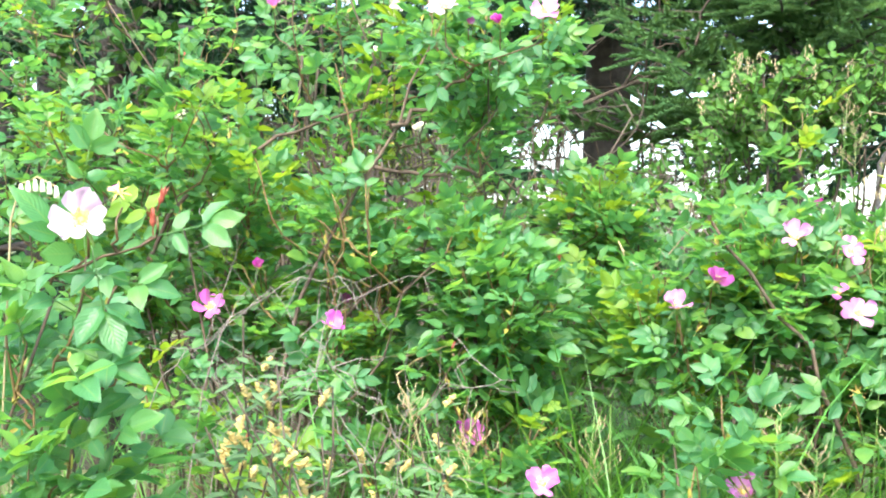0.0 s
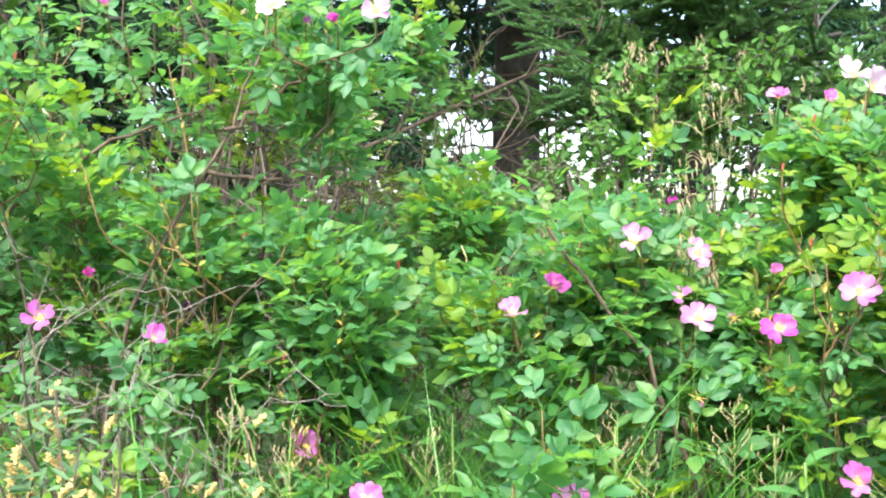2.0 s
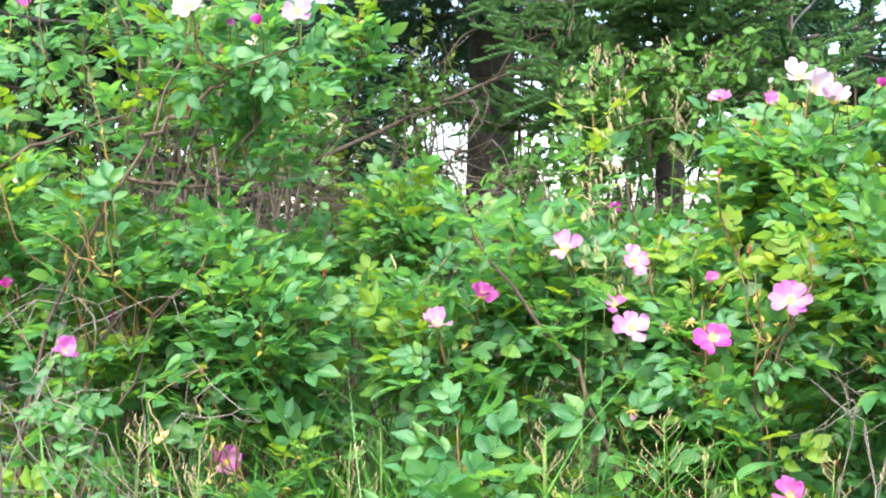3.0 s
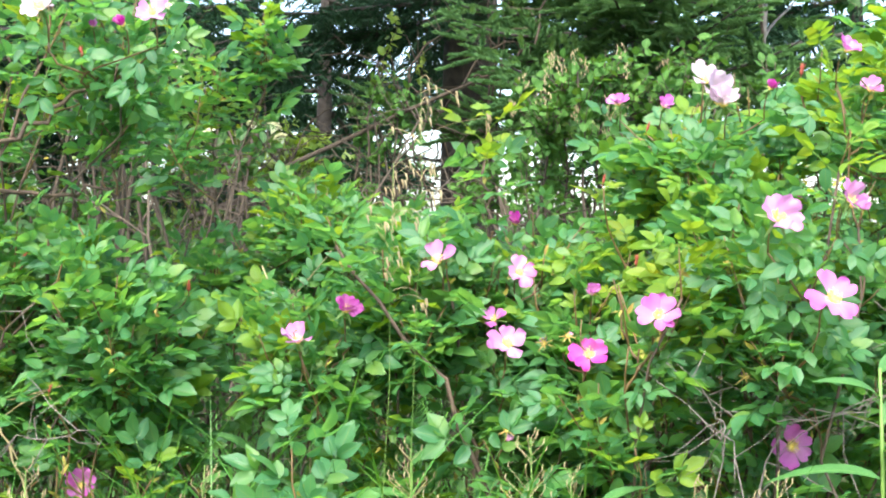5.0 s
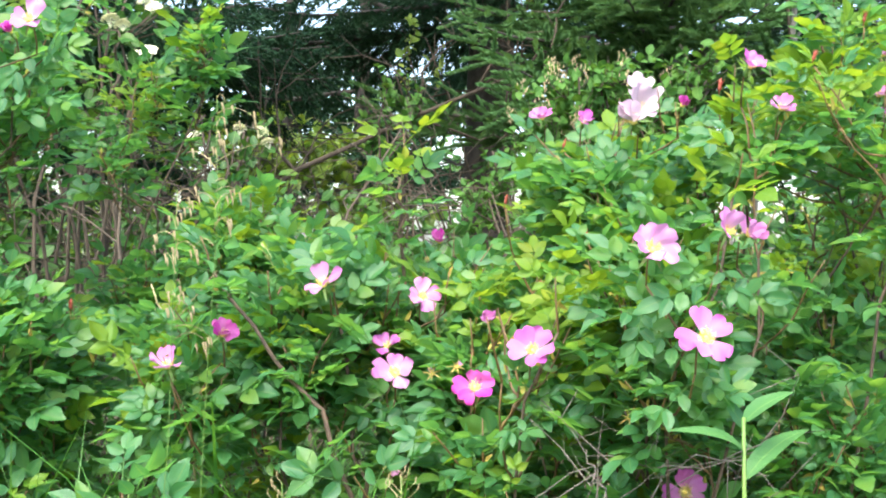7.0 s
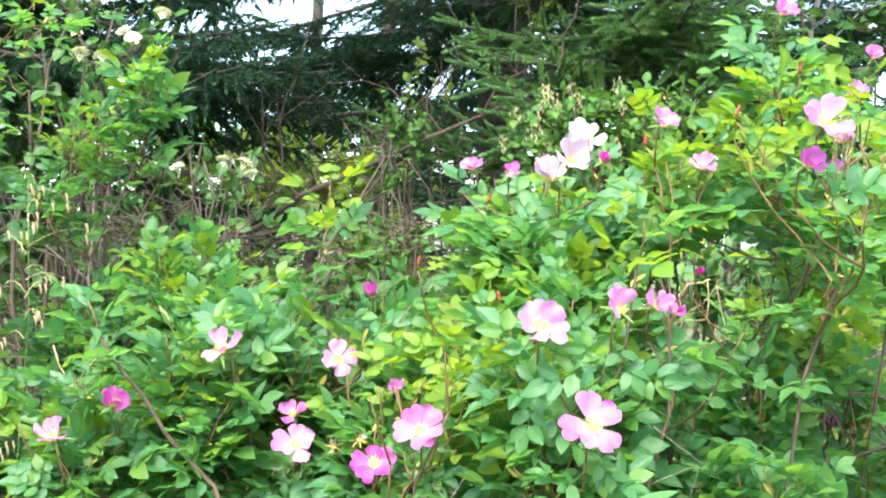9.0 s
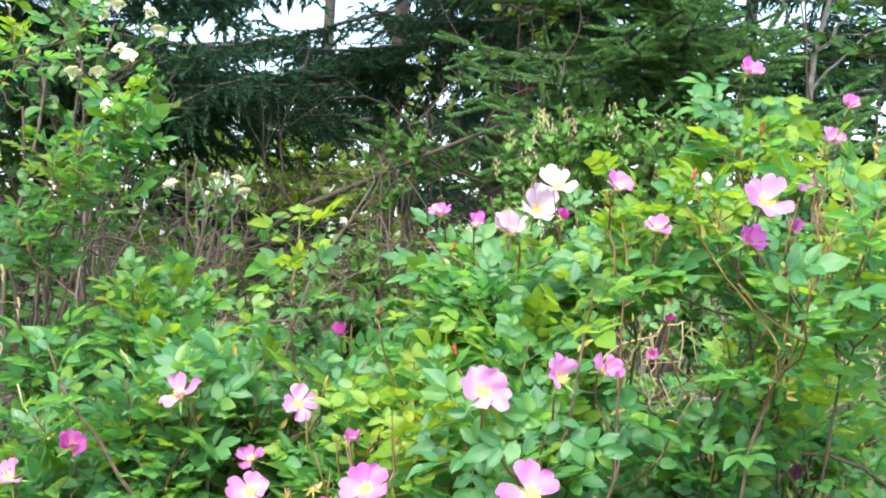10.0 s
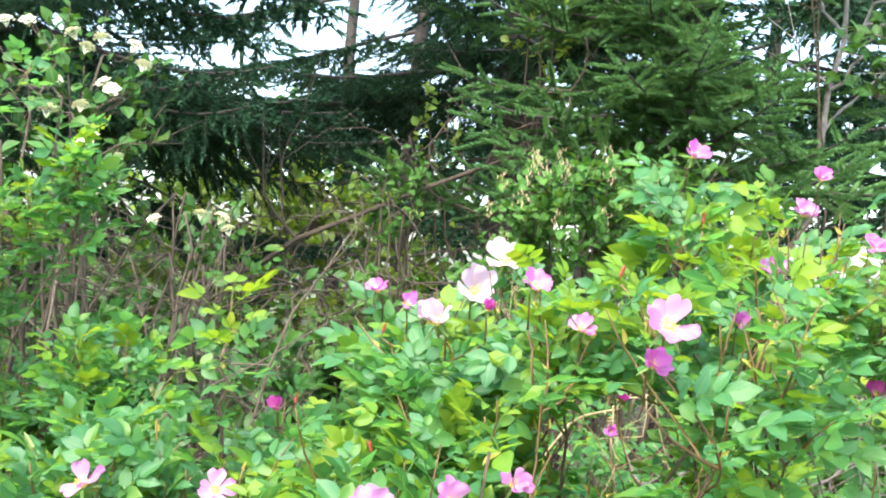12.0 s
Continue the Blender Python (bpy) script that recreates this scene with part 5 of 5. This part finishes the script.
G = 0.0
dead_twig([(0.80, 2.25, 0.0), (0.83, 2.25, 0.7), (0.897, 2.25, 1.043), (0.953, 2.25, 1.075), (1.006, 2.25, 1.105), (1.045, 2.25, 1.125), (1.067, 2.25, 1.126), (1.086, 2.25, 1.107)], "pale bare arching twig hanging among the roses", 0.0024, 7, M_STRAW)
dead_twig([(1.006, 2.25, 1.105), (0.997, 2.25, 1.07), (1.014, 2.25, 1.035), (1.016, 2.25, 1.004)], "pale bare twig hanging from an arching one", 0.0018, 2, M_STRAW)
for pts in [[(1.0, 2.35, 0.0), (1.05, 2.3, 0.8), (1.11, 2.3, 0.917), (1.199, 2.3, 0.937), (1.261, 2.3, 0.964), (1.329, 2.3, 1.01), (1.405, 2.3, 1.056), (1.5, 2.3, 1.1)], [(1.1, 2.4, 0.0), (1.16, 2.35, 0.8), (1.25, 2.3, 0.93), (1.35, 2.3, 0.961), (1.48, 2.3, 0.98)],
            [(1.0, 2.4, 0.0), (1.06, 2.3, 0.95), (1.122, 2.3, 1.023), (1.197, 2.3, 0.982), (1.26, 2.3, 0.96)]]:
    dead_twig(pts, "grey dead rose branch in the shaded hollow", 0.0038, 12)
for pts in [[(-0.13, 1.85, G), (-0.05, 1.82, 0.70), (-0.008, 1.8, 0.772), (0.142, 1.8, 0.775), (0.189, 1.78, 0.722)], [(0.0, 1.85, G), (0.02, 1.8, 0.74), (0.08, 1.78, 0.79), (0.15, 1.78, 0.772), (0.26, 1.75, 0.64)],
            [(0.33, 1.6, G), (0.30, 1.62, 0.85), (0.27, 1.63, 0.98), (0.24, 1.64, 1.04)], [(0.1, 1.6, G), (-0.02, 1.55, 0.78), (-0.06, 1.55, 0.86), (0.02, 1.55, 0.9)]]:
    dead_twig(pts, "dry straw-coloured bent stalk among the roses", 0.0019, 3, M_STRAW)
for pts in [[(0.72, 1.4, G), (0.735, 1.37, 0.75), (0.755, 1.35, 0.907), (0.80, 1.36, 0.885), (0.898, 1.35, 0.90)], [(0.8, 1.45, G), (0.79, 1.38, 0.84), (0.84, 1.36, 0.90), (0.95, 1.36, 0.915)], [(0.76, 1.36, G), (0.77, 1.34, 0.86), (0.745, 1.34, 0.88), (0.74, 1.35, 0.905)],
                        [(1.3, 2.0, G), (1.15, 1.9, 0.95), (1.25, 1.85, 1.08), (1.4, 1.85, 1.18)], [(-0.05, 1.3, G), (-0.06, 1.25, 0.78), (-0.1, 1.24, 0.84), (-0.12, 1.22, 0.90)], [(-0.2, 1.3, G), (-0.15, 1.25, 0.76), (-0.05, 1.25, 0.80), (0.05, 1.24, 0.78)],
            [(-0.35, 1.5, G), (-0.3, 1.48, 0.9), (-0.2, 1.5, 0.98), (-0.08, 1.52, 0.99)], [(-0.25, 1.55, G), (-0.2, 1.5, 0.9), (-0.1, 1.5, 0.96), (0.0, 1.53, 1.0)],
            [(-0.3, 1.4, G), (-0.26, 1.38, 0.78), (-0.2, 1.36, 0.86), (-0.12, 1.36, 0.88)], [(0.05, 1.4, G), (-0.02, 1.38, 0.74), (-0.06, 1.36, 0.84), (-0.14, 1.36, 0.92)], [(0.0, 1.45, G), (-0.05, 1.42, 0.8), (0.02, 1.4, 0.86), (0.1, 1.4, 0.87)], [(-0.4, 1.45, G), (-0.36, 1.42, 0.85), (-0.28, 1.4, 0.9), (-0.2, 1.42, 0.97)]]:
    dead_twig(pts, "bare grey dead twig hanging among the roses", 0.0010, 9)
for k in range(26):
    a = np.array([rng.uniform(-0.5, 1.4), rng.uniform(1.7, 2.3), G])
    e = a + (rng.normal(0, 0.15), rng.normal(0, 0.1), rng.uniform(0.75, 1.05))
    dead_twig([a, 0.5 * (a + e) + rng.normal(0, 0.04, 3), e], "bare brown stick inside the rose thicket", 0.003, 8, M_THICKET)

# ---- grasses and herbs ----


def grass_blade(L, w, n=6):
    s = np.linspace(0, 1, n + 1)
    v, u, t = [], [], []
    bend = 0.45
    for k, q in enumerate(s):
        x, z = bend * L * q ** 2.4, L * q * (1 - 0.22 * q ** 2)
        hw = w / 2 * (1 - q ** 2.2) + 0.0002
        v += [(x, hw, z), (x - 0.15 * hw, 0, z), (x, -hw, z)]
        u += [(q, 0.9), (q, 0.3), (q, 0.9)]
        if k:
            a, b = 3 * (k - 1), 3 * k
            t += [(a, a + 1, b + 1), (a, b + 1, b), (a + 1, a + 2, b + 2), (a + 1, b + 2, b + 1)]
    return np.array(v), np.array(t), np.array(u)


FINE = [grass_blade(1.0 + 0.06 * k, 0.0042) for k in range(3)]
BROAD = [grass_blade(0.98 + 0.06 * k, 0.012) for k in range(3)]


def turned(x, y, z, lean, sc):
    return np.array(pose(x, y, z, rng.normal(0, lean), rng.normal(0, lean), rng.uniform(0, 360)) @ Matrix.Scale(sc, 4))


h = Heap()
fine = [[], [], []]
for cx, cy, sx, sy, n in [(0.22, 1.85, 0.16, 0.18, 900), (0.3, 1.55, 0.16, 0.1, 620), (-0.1, 1.75, 0.25, 0.2, 420), (0.75, 1.55, 0.25, 0.15, 300), (0.4, 2.4, 0.5, 0.3, 600), (0.05, 1.25, 0.12, 0.1, 70)]:
    for k in range(n):
        fine[k % 3].append(turned(cx + rng.normal(0, sx), cy + rng.normal(0, sy), -0.01, 9, rng.uniform(0.75, 1.06)))
for k in range(500):
    fine[k % 3].append(turned(rng.uniform(-3, 4), rng.uniform(2.4, 9), -0.01, 10, rng.uniform(0.5, 1.0)))
for tpl, ms in zip(FINE, fine):
    h.scatter(tpl, ms)
tagged(new("fine_grass", h.mesh("fine_grass", M_GRASS)), "tall fine green grass under the roses", "grass", kind="stuff")
h = Heap()
broad = [[], [], []]
for cx, cy, sx, sy, n in [(0.55, 1.42, 0.16, 0.08, 60), (0.3, 1.7, 0.12, 0.1, 40), (0.85, 1.4, 0.12, 0.08, 34)]:
    for k in range(n):
        broad[k % 3].append(turned(cx + rng.normal(0, sx), cy + rng.normal(0, sy), -0.01, 7, rng.uniform(0.8, 1.08)))
for tpl, ms in zip(BROAD, broad):
    h.scatter(tpl, ms)
tagged(new("broad_grass", h.mesh("broad_grass", M_GRASS)), "broad-bladed green grass", "grass", kind="stuff")


def seed_grass(x, y, top, lean):
    """A flowering grass stalk with a loose pale panicle."""
    ob = thing("seed_grass", x, y, 0, "slender grass stalk with a pale seed head", "grass", "seeding grasses")
    h = Heap()
    spine = curve((x, y, 0), (x + lean, y - 0.02, top), (0, 0, 0), 12, 0.002)
    tube(h, spine, 0.0013, 0.0006, 4)
    piece("stalk", h.mesh("stalk", M_STEM_GREEN), ob)
    h = Heap()
    for k in range(18):
        f = rng.uniform(0, 1)
        s = spine[-1] - (0, 0, 0.09 * f)
        a = rng.uniform(0, 6.28)
        e = s + np.array([math.cos(a), math.sin(a), 0.9]) * (0.008 + 0.03 * f)
        tube(h, [s, e], 0.0003, 0.0003, 3)
        tube(h, [e, e + (0, 0, 0.003), e + (0.001, 0, 0.006)], 0.0008, 0.0003, 4)
    piece("seed_head", h.mesh("seed_head", M_STRAW), ob)


for sx, sy, top, lean in [(0.55, 1.45, 0.86, 0.01), (0.62, 1.42, 0.83, -0.02), (0.72, 1.4, 0.82, 0.02), (0.48, 1.4, 0.8, -0.03), (0.78, 1.35, 0.84, 0.02), (0.04, 1.35, 0.84, 0.01), (0.0, 1.38, 0.86, -0.02), (0.86, 1.6, 0.95, 0.03), (0.42, 1.5, 0.84, 0.01), (0.2, 1.5, 0.82, 0.0), (0.75, 2.6, 1.36, 0.05), (0.8, 2.6, 1.3, 0.02), (0.35, 2.0, 1.1, 0.03)]:
    seed_grass(sx, sy, top, lean)


def near_panicle(x, y, top, lean):
    """A tall grass with a drooping tan panicle."""
    ob = thing("seed_grass", x - lean, y, 0, "tall grass stalk with a drooping tan panicle", "grass", "seeding grasses")
    h = Heap()
    spine = curve((x - lean, y, 0), (x, y, top), (0, 0, 0), 14, 0.002)
    tube(h, spine, 0.0004, 0.0002, 4)
    piece("stalk", h.mesh("stalk", M_STEM_GREEN), ob)
    h = Heap()
    for k in range(15):
        f = (k + rng.uniform(0, 1)) / 15
        s0 = spine[-1] - (0, 0, 0.11 * f)
        e = s0 + np.array([rng.normal(0.3, 0.8), rng.normal(0, 0.5), rng.uniform(-0.5, 0.7)]) * (0.012 + 0.04 * f * (1.2 - f)) * rng.uniform(0.5, 1.2)
        tube(h, curve(s0, e, (0, 0, 0.005), 5), 0.0003, 0.0002, 3)
        for j in range(rng.integers(1, 4)):
            q = e + rng.normal(0, 0.003, 3)
            tube(h, [q, q + (0.001, 0, -0.004), q + (0.001, 0, -0.007)], 0.0009, 0.0003, 4)
    piece("seed_head", h.mesh("seed_head", M_STRAW), ob)


for px, py, top, lean in [(0.445, 1.08, 1.20, 0.02), (0.425, 1.05, 1.13, 0.03)]:
    near_panicle(px, py, top, lean)


def herb(x, y, top, n, L):
    """An upright herb with long lance leaves."""
    ob = thing("tall_herb", x, y, 0, "green herb stem with long lance-shaped leaves", "herb", "tall herbs")
    h = Heap()
    spine = curve((x, y, 0), (x + 0.01, y, top), (0.01, 0, 0), 12, 0.002)
    tube(h, spine, 0.0042, 0.0016, 7)
    piece("stem", h.mesh("stem", M_STEM_GREEN), ob)
    for k in range(n):
        f = 0.72 + 0.275 * k / (n - 1)
        s = spine[int(f * 11)] + (spine[int(f * 11) + 1] - spine[int(f * 11)]) * (f * 11 % 1)
        a = 2.6 * k + 2.9
        me = mesh_from("lance_leaf", *blade(L * rng.uniform(0.75, 1.1) * (1 - 0.55 * max(0, f - 0.93) / 0.07), L * 0.19, 0.25, rng.uniform(0.4, 0.7), 8, 0, 0.75, 0.42)[:2], M_LANCE, blade(1, 1, rows=8)[2])
        piece("leaf", me, ob, Matrix(aim(s, (math.cos(a), 0.4 * math.sin(a) - 0.1, 0.25 + 1.2 * max(0, f - 0.93) / 0.07), (0, -0.3, 1)).tolist()))


herb(0.848, 1.21, 0.958, 12, 0.105)
herb(0.42, 1.5, 0.82, 7, 0.10)
herb(0.62, 1.38, 0.80, 7, 0.09)
herb(0.22, 1.6, 0.82, 6, 0.09)


def dry_flower_stalk(x, y, z):
    """A thin arching stalk with pale dry bells hanging from it."""
    ob = thing("dry_flower_stalk", x - 0.02, y, 0, "thin arching stalk with pale dry hanging bells", "herb")
    h = Heap()
    spine = np.array([(x - 0.02, y, 0), (x - 0.015, y, 0.5 * z), (x - 0.004, y, z - 0.03), (x + 0.004, y, z), (x + 0.018, y, z + 0.006), (x + 0.034, y, z - 0.002)])
    tube(h, spine, 0.0011, 0.0006, 5)
    piece("stalk", h.mesh("stalk", M_STRAW), ob)
    for k in range(6):
        h = Heap()
        c = spine[3] + (spine[5] - spine[3]) * k / 5 + (0, 0, 0.005 * math.sin(k * 0.6))
        tube(h, [c, c + (0, 0, -0.003), c + (0.0005, 0, -0.006), c + (0.0005, 0, -0.010)], 0.0012, 0.0026, 7)
        piece("dry_bell", h.mesh("dry_bell", M_CREAM), ob)


dry_flower_stalk(-0.325, 0.94, 1.072)
